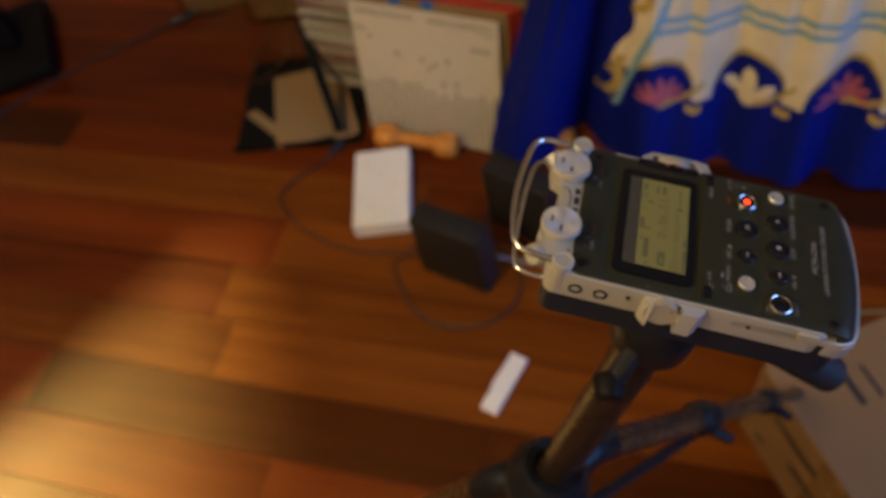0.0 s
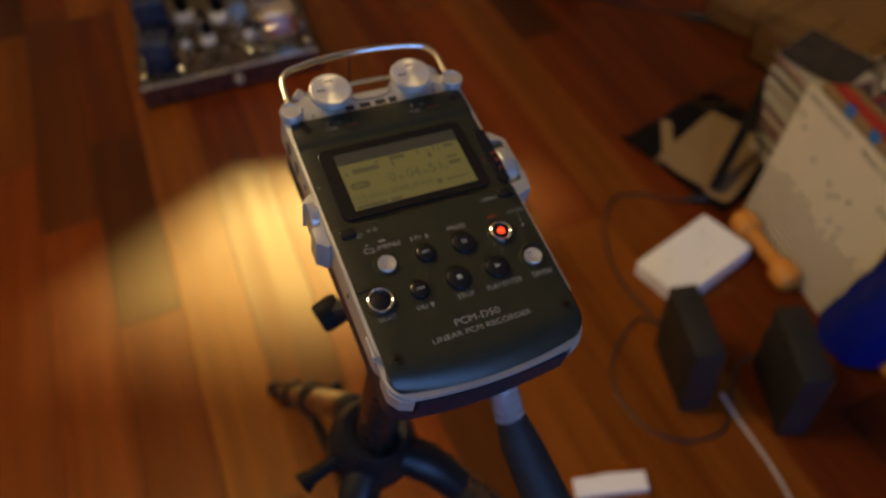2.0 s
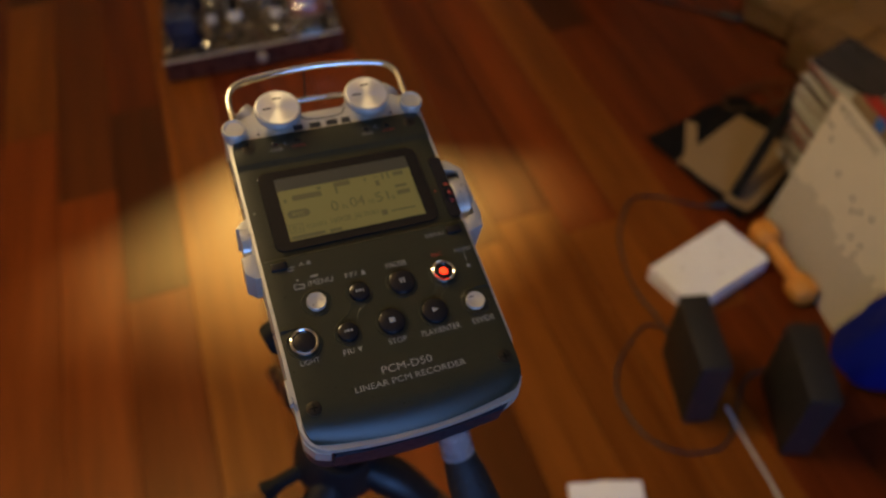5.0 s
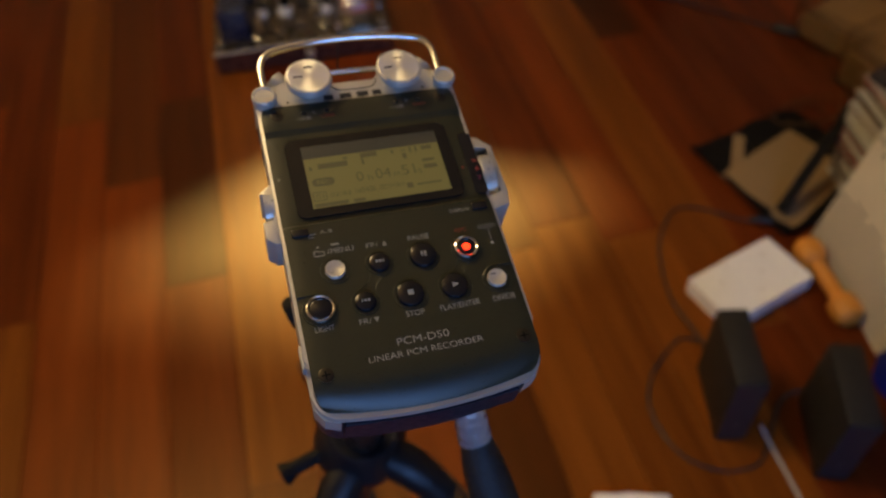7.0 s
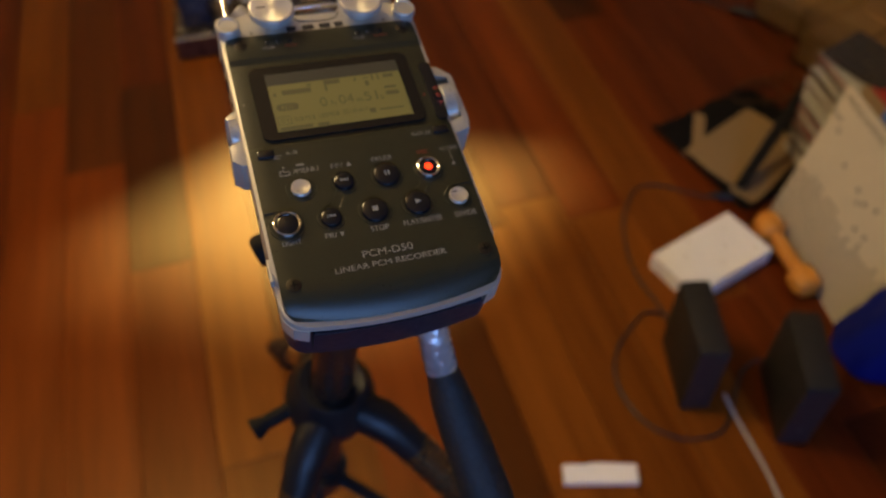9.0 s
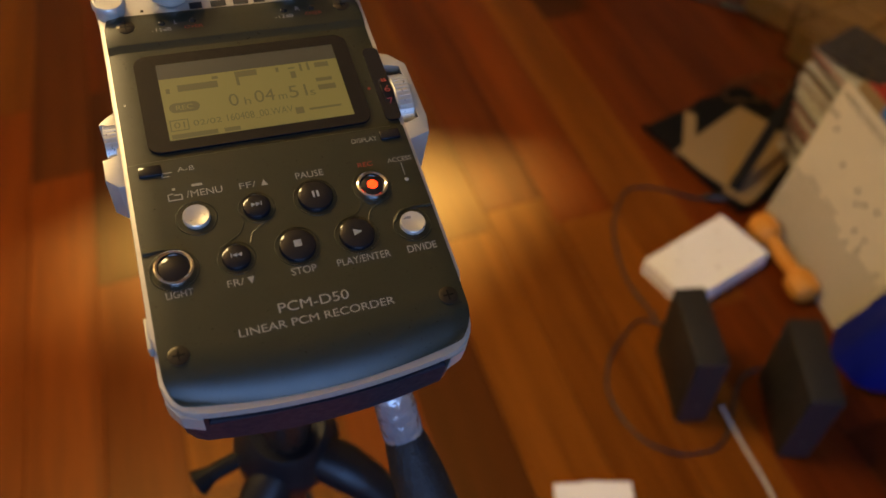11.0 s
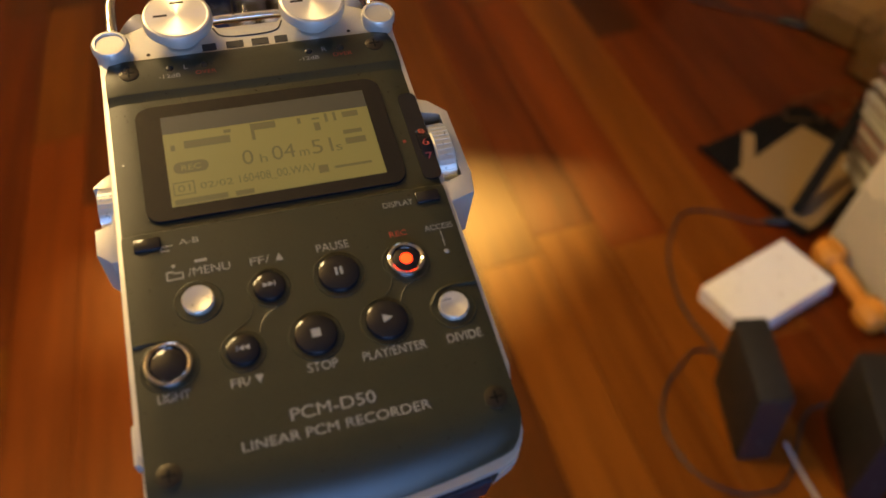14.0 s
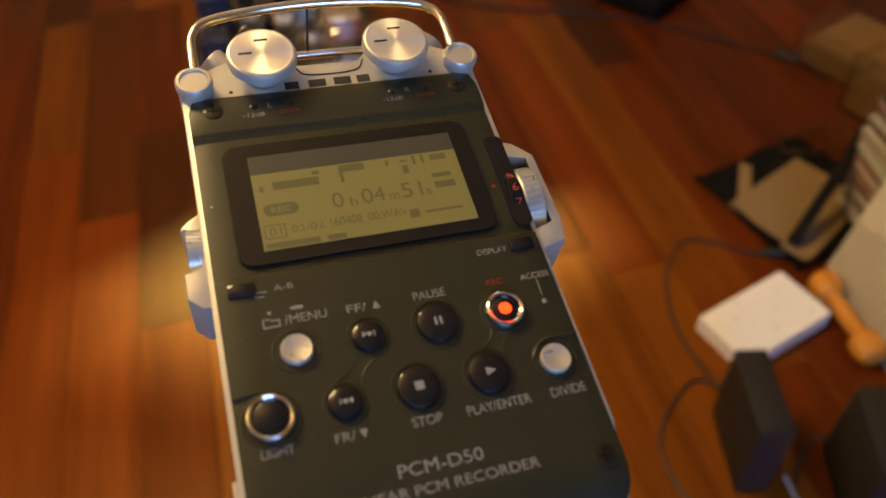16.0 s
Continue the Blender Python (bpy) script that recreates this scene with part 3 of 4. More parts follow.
def dish(r, h):
    return [(0, -1.2), (r, -1.2), (r, h * 0.75), (r * 0.93, h), (r * 0.82, h * 0.96), (r * 0.4, h * 0.72), (0, h * 0.66)]


def ring_groove(x, y, r):
    pts = [(x + r * math.cos(2 * math.pi * i / 36), y + r * math.sin(2 * math.pi * i / 36), 0.0) for i in range(37)]
    return tube(pts, 0.20, 6)


for x, y, r in ((-21.4, ROW1, 3.15), (28.2, ROW2, 3.15)):
    rec_part("button", moved(lathe(dish(r, 1.3), 32), pose(x, y, 0)), ALU_BRIGHT, "silver dished push button", True)
    rec_part("groove", ring_groove(x, y, r + 1.5), PLATE, "", True)
for x, y, r, kind in ((-7.3, ROW1, 3.35, "ff"), (-14.5, ROW2, 3.35, "fr"), (7.0, ROW1, 4.35, "pause"), (-0.3, ROW2, 4.35, "stop"), (14.1, ROW2, 4.35, "play")):
    b = rec_part("button", moved(lathe(dome(r, 1.5), 32), pose(x, y, 0)), BLACK_GLOSS, "glossy black domed push button", True)
    rec_part("groove", ring_groove(x, y, r + 0.9), PLATE, "", True)
    h = 1.51
    tri = lambda a, d: [(a, -0.6), (a + d, 0), (a, 0.6)] if d > 0 else [(a, 0.6), (a + d, 0), (a, -0.6)]
    if kind == "ff":
        icon = joined(prism(tri(-1.3, 1.1), h, h + 0.05), prism(tri(-0.2, 1.1), h, h + 0.05), box(1.0, 1.25, -0.6, 0.6, h, h + 0.05))
    elif kind == "fr":
        icon = joined(prism(tri(1.3, -1.1), h, h + 0.05), prism(tri(0.2, -1.1), h, h + 0.05), box(-1.25, -1.0, -0.6, 0.6, h, h + 0.05))
    elif kind == "pause":
        icon = joined(box(-0.8, -0.25, -0.9, 0.9, h, h + 0.05), box(0.25, 0.8, -0.9, 0.9, h, h + 0.05))
    elif kind == "stop":
        icon = box(-0.9, 0.9, -0.9, 0.9, h, h + 0.05)
    else:
        icon = prism([(-0.9, -0.95), (1.2, 0), (-0.9, 0.95)], h, h + 0.05)
    rec_part("icon", moved(icon, pose(x, y, 0)), PRINT, "", False, b)
for x, y, r, lit in ((21.4, ROW1, 4.1, True), (-28.4, ROW2, 4.6, False)):
    b = rec_part("button", moved(lathe([(0, -1.2), (r - 0.9, -1.2), (r - 0.9, 0.9), (r - 1.5, 1.25), (0, 1.3)], 32), pose(x, y, 0)), BLACK_GLOSS, "black button in a bright ring", True)
    rec_part("ring", moved(lathe([(r - 0.95, 0), (r - 0.95, 1.5), (r - 0.6, 1.75), (r - 0.2, 1.5), (r, 0.9), (r, -0.4), (r - 0.95, -0.4)], 36), pose(x, y, 0)), CHROME, "", True, b)
    rec_part("groove", ring_groove(x, y, r + 0.8), PLATE, "", True)
    if lit:
        rec_part("lamp", moved(lathe([(0, 1.3), (1.35, 1.3), (1.25, 1.5), (0, 1.55)], 20), pose(x, y, 0)), RED_GLOW, "glowing red lamp", False, b)
# linked recesses and the steps beside the end buttons
for (xa, ya), (xb, yb) in (((-7.3, ROW1), (-14.5, ROW2)), ((21.4, ROW1), (14.1, ROW2))):
    for s in (-1, 1):
        rec_part("groove", tube(smooth_path([(xa + 3.4 * s - 0.4, ya - 3.4, 0), ((xa + xb) / 2 + 1.7 * s, (ya + yb) / 2, 0), (xb + 3.4 * s + 0.4, yb + 3.4, 0)], 6), 0.18, 6), PLATE, "", True)
for pts in ([(-34.6, -71.3, 0), (-30, -71.2, 0), (-27.2, -71.6, 0)], [(34.6, -72.0, 0), (29.5, -71.8, 0), (26.2, -72.6, 0), (24.0, -75.2, 0)]):
    rec_part("step", tube(smooth_path(pts, 6), 0.42, 8), PLATE, "", True)
for x, y in ((-29.8, -48.9), (30.3, -48.9)):
    rec_part("key", moved(box(-2.7, 2.7, -1.45, 1.45, -1, 0.8, 0.35), pose(x, y, 0)), BLACK_GLOSS, "small black key", True)

# writing on the plate
PZ = 0.03 * MM
for text, x, y, w, cap, mat in (("A-B", -21.6, -49.4, 4.0, 1.35, PRINT), ("/MENU", -18.4, -57.0, 8.4, 1.9, PRINT), ("FF/", -8.2, -57.2, 4.0, 1.8, PRINT), ("PAUSE", 7.1, -57.0, 6.9, 1.9, PRINT),
                                ("REC", 21.5, -56.9, 3.8, 1.35, PRINT_RED), ("ACCESS", 30.6, -57.0, 6.4, 1.35, PRINT), ("DISPLAY", 23.4, -49.3, 6.8, 1.4, PRINT),
                                ("LIGHT", -28.2, -83.0, 5.9, 1.8, PRINT), ("FR/", -15.9, -83.0, 3.8, 1.8, PRINT), ("STOP", -0.3, -83.2, 5.9, 1.9, PRINT),
                                ("PLAY/ENTER", 14.1, -83.3, 13.0, 1.9, PRINT), ("DIVIDE", 28.6, -83.4, 7.3, 1.9, PRINT),
                                ("PCM-D50", 0.0, -91.6, 16.2, 2.4, PRINT), ("LINEAR PCM RECORDER", 0.2, -95.6, 35.6, 1.9, PRINT),
                                ("-12dB", -20.4, -2.7, 5.0, 1.2, PRINT), ("L", -16.4, -0.3, 1.0, 1.5, PRINT), ("OVER", -12.0, -2.6, 4.8, 1.1, PRINT_RED),
                                ("-12dB", 12.8, -2.6, 5.0, 1.2, PRINT), ("R", 17.0, -0.2, 1.2, 1.5, PRINT), ("OVER", 21.2, -2.5, 4.8, 1.1, PRINT_RED)):
    lettering(text, x * MM, y * MM, PZ, w * MM, cap * MM, mat, recorder)
for pts in ([(-5.0, -58.0), (-3.4, -58.0), (-4.2, -56.2)], [(-13.2, -82.2), (-11.6, -82.2), (-12.4, -84.0)]):
    rec_part("arrow_print", prism(pts, 0.02, 0.07), PRINT)
rec_part("folder_print", joined(box(-26.9, -23.5, -58.2, -57.9, 0.02, 0.07), box(-26.9, -26.6, -57.9, -56.2, 0.02, 0.07), box(-23.8, -23.5, -57.9, -56.6, 0.02, 0.07), box(-26.6, -25.4, -56.4, -56.1, 0.02, 0.07), box(-25.4, -23.8, -56.8, -56.5, 0.02, 0.07)), PRINT)
rec_part("loop_print", joined(box(-27.4, -24.9, -50.0, -49.75, 0.02, 0.07), box(-27.4, -27.15, -51.0, -50.0, 0.02, 0.07), box(-27.4, -25.6, -51.1, -50.85, 0.02, 0.07)), PRINT)
for x, y in ((-25.3, -54.9), (-19.8, -54.6)):
    rec_part("mark_print", prism(rounded(x - (0.4 if x < -22 else 1.3), x + (0.4 if x < -22 else 1.3), y - 0.35, y + 0.35, 0.3, 3), 0.02, 0.07), PRINT)
rec_part("access_line", box(30.6, 30.8, -62.0, -58.2, 0.02, 0.07), PRINT)
rec_part("access_lamp", moved(lathe([(0, 0.02), (0.55, 0.02), (0.4, 0.25), (0, 0.3)], 14), pose(30.7, -63.4, 0)), PRINT)
# the maker's mark, as plain dark blocks on the deck
for i, (x, w) in enumerate(((-10.2, 4.4), (-4.0, 5.2), (2.2, 5.2), (7.4, 4.2))):
    rec_part("maker_mark", box(x - w / 2 + 0.5, x + w / 2 - 0.5, 4.9, 7.2, -0.9, -0.78), PRINT_BLACK)

# level wheel on one flank, control wheel on the other
wheel = rec_part("level_wheel", moved(lathe([(0, -2.4), (8.8, -2.4), (9.2, -2.0), (9.2, 2.0), (8.8, 2.4), (0, 2.4)], 44), pose(38.2, -33.6, -9.0, 0, 90, 0)), ALU_BRIGHT, "knurled silver level wheel")
for k in range(44):
    a = 2 * math.pi * k / 44
    rec_part("rib", moved(box(-0.22, 0.22, -0.18, 0.18, -2.0, 2.0), pose(38.2, -33.6, -9.0, 0, 90, 0) @ pose(9.2 * math.cos(a), 9.2 * math.sin(a), 0, 0, 0, math.degrees(a))), ALU_BRIGHT, "", False, wheel)
rec_part("scale_ring", moved(lathe([(0, -1.5), (9.0, -1.5), (9.1, 0), (8.6, 1.5), (0, 1.5)], 36), pose(34.2, -33.6, -8.6, 0, 90, 0)), BLACK_GLOSS, "black ring with red figures", True, wheel)
for a, text in ((22, "8"), (-2, "6"), (-26, "7")):
    num = lettering(text, 0, 0, 0, 1.5 * MM, 2.0 * MM, PRINT_RED, wheel)
    num.matrix_local = Matrix.Scale(MM, 4) @ pose(34.0, -33.6, -8.6) @ pose(0, 0, 0, -a, 0, 0) @ pose(0, 0, 9.15) @ Matrix.Scale(1 / MM, 4)
rec_part("wheel_slot", prism(rounded(31.2, 35.6, -43.6, -17.6, 1.6), -1.2, -0.55), BLACK_GLOSS, "dark wheel slot in the plate")
rec_part("wheel_guard", joined(prism([(35.6, -18.2), (38.6, -19.4), (42.6, -23.6), (43.0, -42.6), (42.0, -48.2), (36.0, -50.0), (36.0, -44.0), (40.9, -43.4), (40.9, -23.8), (35.6, -23.4)], -18, -2.0, 0.5)), ALU, "silver wheel guard", True)
rec_part("index_mark", moved(lathe([(0, 0.0), (0.45, 0.0), (0.45, 0.04), (0, 0.05)], 10), pose(29.6, -31.8, -0.95)), PRINT_RED)
left_wheel = rec_part("control_wheel", moved(lathe([(0, -1.6), (6.6, -1.6), (6.6, 1.6), (0, 1.6)], 40), pose(-37.6, -34.0, -8.5, 0, 90, 0)), ALU_BRIGHT, "ribbed silver control wheel")
for k in range(36):
    a = 2 * math.pi * k / 36
    rec_part("rib", moved(box(-0.2, 0.2, -0.2, 0.2, -1.5, 1.5), pose(-37.6, -34.0, -8.5, 0, 90, 0) @ pose(6.6 * math.cos(a), 6.6 * math.sin(a), 0, 0, 0, math.degrees(a))), ALU_BRIGHT, "", False, left_wheel)
rec_part("wheel_guard", prism([(-35.8, -26.0), (-38.2, -27.6), (-40.0, -29.4), (-40.0, -30.2), (-36.2, -30.2), (-36.2, -40.6), (-40.4, -40.6), (-40.4, -47.0), (-37.6, -49.6), (-35.8, -49.6)], -17, -3.0, 0.5), ALU, "silver wheel guard", True)
for y, z, r in ((-86.5, -6.0, 1.1), (-67.5, -7.5, 0.9), (-20.5, -7.0, 1.0)):
    rec_part("side_screw", moved(lathe([(0, -0.4), (r, -0.4), (r, 0.35), (0, 0.4)], 14), pose(-36.0, y, z, 0, -90, 0)), SCREW)
for y0, y1 in ((-93.5, -85.5),):
    rec_part("side_latch", box(-36.9, -35.8, y0, y1, -7.0, -3.0, 0.4), ALU)
for y in (-8.0, 2.0):
    rec_part("jack", moved(lathe([(0, -0.2), (2.8, -0.2), (2.8, 0.3), (2.0, 0.4), (1.8, -0.6), (0, -0.6)], 20), pose(-36.0, y - 2, -9.0, 0, -90, 0)), SCREW, "round socket on the flank")

# ---- the tripod ----
tripod = thing("tripod", "black camera tripod with a foam-gripped pan handle", "tripod", pose(0, 0, 0))
UP = Vector((0.1257, -0.2147, 0.9686))
base = REC_POSE @ Vector((0, -0.048, -0.029))
hub = Vector((-0.031, 0.023, 0.7555))
part("quick_plate", moved(prism(rounded(-0.019, 0.019, -0.024, 0.024, 0.004), -0.010, 0.0, 0.001), Matrix.Translation(base) @ REC_POSE.to_3x3().to_4x4()), TRIPOD, tripod)
head = part("head", joined(moved(lathe([(0, -0.045), (0.017, -0.045), (0.020, -0.040), (0.021, -0.020), (0.017, -0.012), (0.022, -0.006), (0.022, 0), (0, 0)], 28), Matrix.Translation(base - UP * 0.010) @ REC_POSE.to_3x3().to_4x4())), TRIPOD, tripod, "", True)
kn = Vector((-0.040, -0.014, 0.938))
part("knob", moved(lathe([(0, -0.006), (0.006, -0.006), (0.0072, -0.004), (0.0072, 0.004), (0.006, 0.006), (0, 0.006)], 20), Matrix.Translation(kn) @ pose(0, 0, 0, 0, 80, 10)), BLACK_MATTE, head, "", True)
part("knob_shaft", tube([kn, base - UP * 0.03], 0.005), TRIPOD, head)
col_top = base - UP * 0.05
part("column", tube([col_top, hub - UP * 0.03], 0.0125, 20), COLUMN, tripod, "dark centre column", True)
hub_m = Matrix.Translation(hub) @ REC_POSE.to_3x3().to_4x4()
crown = part("crown", joined(moved(lathe([(0.0135, 0.008), (0.020, 0.010), (0.023, 0.006), (0.025, -0.004), (0.029, -0.010), (0.030, -0.020), (0.026, -0.040), (0.0135, -0.044)], 32), hub_m)), TRIPOD, tripod, "rounded black crown of the tripod", True)
feet = [(-0.124, 0.595, 0.0), (-0.42, -0.40, 0.0), (0.42, -0.33, 0.0)]
for fx, fy, fz in feet:
    foot = Vector((fx, fy, fz))
    flat = Vector((fx - hub.x, fy - hub.y, 0)).normalized()
    root = hub + flat * 0.042 - Vector((0, 0, 0.030))
    way = (foot + Vector((0, 0, 0.012)) - root)
    side = flat.cross(Vector((0, 0, 1)))
    leg = part("leg", tube([root + way * 0.02, root + way * 0.28], 0.0120, 16), TRIPOD_LEG, tripod, "bronze telescopic leg", True)
    for f0, f1, r in ((0.28, 0.55, 0.0100), (0.55, 0.80, 0.0085), (0.80, 0.985, 0.0070)):
        part("leg_section", tube([root + way * f0, root + way * f1], r, 14), TRIPOD_LEG, leg, "", True)
    for f, r in ((0.27, 0.0168), (0.54, 0.0152), (0.79, 0.0138)):
        part("leg_lock", joined(tube([root + way * (f - 0.030), root + way * (f - 0.022), root + way * (f + 0.012), root + way * (f + 0.022)], [r * 0.75, r, r, r * 0.6], 18),
                                tube([root + way * (f - 0.01) + side * 0.014, root + way * (f + 0.01) + side * 0.028], 0.006, 8)), TRIPOD, leg, "", True)
    part("rubber_foot", tube([root + way * 0.955, root + way * 0.985, foot], [0.011, 0.013, 0.010], 14), BLACK_MATTE, leg, "", True)
    part("shoulder", tube([hub + flat * 0.012 - Vector((0, 0, 0.016)), hub + flat * 0.032 - Vector((0, 0, 0.022)), root, root + way * 0.03, root + way * 0.065], [0.013, 0.0135, 0.0125, 0.0115, 0.0115], 16), TRIPOD, crown, "", True)
    mid = hub - UP * 0.20
    part("brace", tube([mid, root + way * 0.36], 0.0055, 8), TRIPOD, leg)
part("collar", tube([hub - UP * 0.185, hub - UP * 0.215], 0.019, 20), TRIPOD, tripod, "", True)
part("column", tube([hub - UP * 0.03, hub - UP * 0.26], 0.0115, 16), COLUMN, tripod, "", True)
clamp = hub + Vector((-0.045, -0.005, -0.012))
part("clamp_knob", tube([hub + Vector((-0.022, 0, -0.010)), clamp, clamp + Vector((-0.008, -0.002, -0.002))], [0.005, 0.005, 0.008], 12), BLACK_MATTE, tripod)
g0, g1, g2, g3, g4 = base - UP * 0.026 + Vector((0.004, -0.012, 0)), Vector((0.0165, -0.071, 0.9300)), Vector((0.0178, -0.0765, 0.9080)), Vector((0.0195, -0.089, 0.894)), Vector((0.0265, -0.130, 0.850))
handle = part("pan_handle", tube([g0, g1], 0.0045, 12), TRIPOD, tripod, "pan handle rod", True)
part("tape", tube([g0.lerp(g1, 0.75), g1, g1.lerp(g2, 0.5), g2], [0.0062, 0.0066, 0.0068, 0.0070], 16), TAPE, handle, "clear tape wrapped round the rod", True)
part("grip", tube(smooth_path([g2, g2.lerp(g3, 0.4), g3, g3.lerp(g4, 0.5), g4], 4), [0.0066 + 0.0044 * min(1, i / 13) for i in range(17)], 20), RUBBER, handle, "black foam grip", True)

# ---- things on the floor ----


def hard_drive(m, lamp_y):
    d = thing("hard_drive", "charcoal upright external hard drive standing on the floor", "hard drive", m, "hard drives on the floor")
    part("case", moved(box(-0.0245, 0.0245, -0.0690, 0.0697, 0.0, 0.170, 0.004), pose(0, 0, 0)), DRIVE_SHELL, d, "", True)
    part("front_panel", box(-0.0228, 0.0228, -0.0712, -0.0688, 0.003, 0.167, 0.001), DRIVE_FRONT, d, "smooth blue-grey front panel")
    part("lamp", box(-0.0012, 0.0012, -0.0720, -0.0708, lamp_y, lamp_y + 0.006), PRINT, d, "small status lamp")
    part("seam", joined(box(-0.0247, 0.0247, -0.058, -0.0575, 0.002, 0.1702)), BLACK_MATTE, d)
    part("port_block", box(-0.012, 0.012, 0.0690, 0.0712, 0.02, 0.05), BLACK_MATTE, d)
    return d


hard_drive(pose(0.5445, 0.3290, 0, 0, 0, -15), 0.05)
hard_drive(pose(0.6680, 0.2230, 0, 0, 0, -21), 0.045)

foam = thing("foam_block", "white foam packing slab lying on the floor", "foam", pose(0.704, 0.531, 0, 0, 0, 15.5))
part("slab", prism(rounded(-0.098, 0.099, -0.058, 0.059, 0.004, 3), 0.0, 0.034, 0.002), FOAM, foam)
for x, y in ((-0.05, 0.02), (0.0, -0.03), (0.06, 0.03), (0.03, 0.0), (-0.02, 0.045), (0.075, -0.035)):
    part("pit", moved(lathe([(0, 0.0341), (0.0016, 0.0341), (0.0016, 0.0345), (0, 0.0346)], 8), pose(x, y, 0)), CARD, foam)
strip = thing("foam_strip", "white broken foam strip on the floor", "foam", pose(0.330, 0.200, 0, 0, 0, -17))
random.seed(4)
edge = [(-0.058 + 0.116 * i / 14, 0.0165 + random.uniform(-0.0022, 0.0012)) for i in range(15)]
part("slab", prism([(-0.058, -0.0165), (0.058, -0.0165), *edge[::-1]], 0.0, 0.011, 0.001), FOAM, strip)


def dumbbell(m, label):
    d = thing("dumbbell", label, "dumbbell", m, "dumbbells")
    for s in (-1, 1):
        part("weight", moved(lathe([(0, -0.026), (0.017, -0.026), (0.0245, -0.020), (0.0275, -0.010), (0.0275, 0.010), (0.0245, 0.020), (0.017, 0.026), (0, 0.026)], 8), pose(0, 0.068 * s, 0.0262, 90, 0, 0) @ pose(0, 0, 0, 0, 0, 22.5)), ORANGE, d)
    part("bar", moved(lathe([(0.016, -0.052), (0.0135, -0.044), (0.0150, 0), (0.0135, 0.044), (0.016, 0.052)], 18), pose(0, 0, 0.0262, 90, 0, 0)), ORANGE, d, "", True)
    return d


dumbbell(pose(0.838, 0.492, 0, 0, 0, -5), "orange vinyl dumbbell lying against a record sleeve")
dumbbell(pose(0.886, 0.255, 0, 0, 0, -10), "orange vinyl dumbbell half under the blue cloth")


# record sleeves leaning on the pile
def sleeve(name, label, m, mat, w=0.315, h=0.315, t=0.004):
    s = thing(name, label, "record sleeve", m, "record sleeves")
    part("cover", box(-t / 2, t / 2, -w / 2, w / 2, 0, h, 0.0008), mat, s)
    return s


LEAN = 10.0
front = sleeve("record_sleeve", "cream record sleeve printed with black dots leaning upright", pose(0.8640, 0.4585, 0.001, 0, LEAN, -8.5), SLEEVE)
cover_x = -0.0021
DOT = 0.0041
random.seed(11)
disc = lathe([(0, 0), (DOT, 0), (DOT * 0.9, 0.00015), (0, 0.00015)], 12)
disc.transform(pose(0, 0, 0, 0, -90, 0))
dot_mesh = bpy.data.meshes.new("dot")
disc.to_mesh(dot_mesh)
disc.free()
dot_mesh.materials.append(PRINT_BLACK)
COLS = 22
tops = [9, 9, 9, 10, 10, 10, 9, 10, 10, 10, 9, 9, 8, 9, 8, 10, 9, 9, 9, 10, 9, 10]
spots = [(c, r) for c in range(COLS) for r in range(tops[c])]
for c, r in ((0, 17.4), (1, 17.4), (2, 16.2), (6, 14), (10, 13.6), (11, 12.4), (12, 13.2), (14, 14), (18, 16.6), (19, 16.6), (20, 16.6), (13, 10), (15, 10.4)):
    spots.append((c, r))
for c, r in spots:
    d = new("dot", dot_mesh)
    d.parent = front
    d.location = (cover_x, 0.315 / 2 - 0.010 - c * 0.01395, 0.012 + r * 0.01420)
for text, y, w in (("PERSUASIVE", 0.082, 0.125), ("PERCUSSION", -0.078, 0.128)):
    t = lettering(text, 0, 0, 0, w, 0.011, BRASS_TOP, front)
    t.matrix_local = Matrix.Translation((cover_x - 0.0001, y, 0.298)) @ Matrix(((0, 0, -1, 0), (-1, 0, 0, 0), (0, 1, 0, 0), (0, 0, 0, 1)))
part("line_print", box(cover_x - 0.0002, cover_x, -0.150, -0.115, 0.283, 0.2845), PRINT_BLACK, front)
kraft = sleeve("record_sleeve", "plain kraft record sleeve with two blue tape tabs", pose(0.8830, 0.4440, 0.001, 0, 9.5, -8.5), CARD, 0.315, 0.322)
for y in (0.075, 0.005):
    part("tape_tab", joined(box(-0.0030, 0.0030, y - 0.011, y + 0.011, 0.306, 0.3236)), BLUE_TAPE, kraft, "blue masking tape tab")
for i, (mat, label) in enumerate(((RED_SLEEVE, "bright red record sleeve leaning on the pile"), (RED_SLEEVE, "dark red record sleeve leaning on the pile"), (CARD, "brown record sleeve leaning on the pile"))):
    sleeve("record_sleeve", label, pose(0.9000 + 0.014 * i, 0.435 - 0.010 * i, 0.001, 0, 8.5, -8.5), mat, 0.315, 0.316, 0.010)
pile_mats = [PURPLE, CARD, BLACK_MATTE, YELLOW, RED_SLEEVE, SLEEVE, PURPLE, BRASS_TOP]
random.seed(8)
for i in range(22):
    s = thing("record_sleeve", "record sleeve lying flat in a pile", "record sleeve", pose(1.165 + random.uniform(-0.008, 0.008), 0.43 + random.uniform(-0.01, 0.01), 0.0105 * i, 0, 0, random.uniform(-6, 2)), "pile of record sleeves")
    part("cover", box(-0.157, 0.157, -0.157, 0.157, 0.0003, 0.0102, 0.002), pile_mats[(i * 5) % 8] if i < 21 else PURPLE, s)
vinyl = thing("vinyl_record", "grey vinyl record with a pink label on the pile", "record", pose(1.185, 0.445, 0.2313))
part("disc", lathe([(0, 0), (0.150, 0), (0.151, 0.001), (0.150, 0.002), (0.058, 0.0018), (0.056, 0.0022), (0.0, 0.0022)], 64), VINYL, vinyl, "", True)
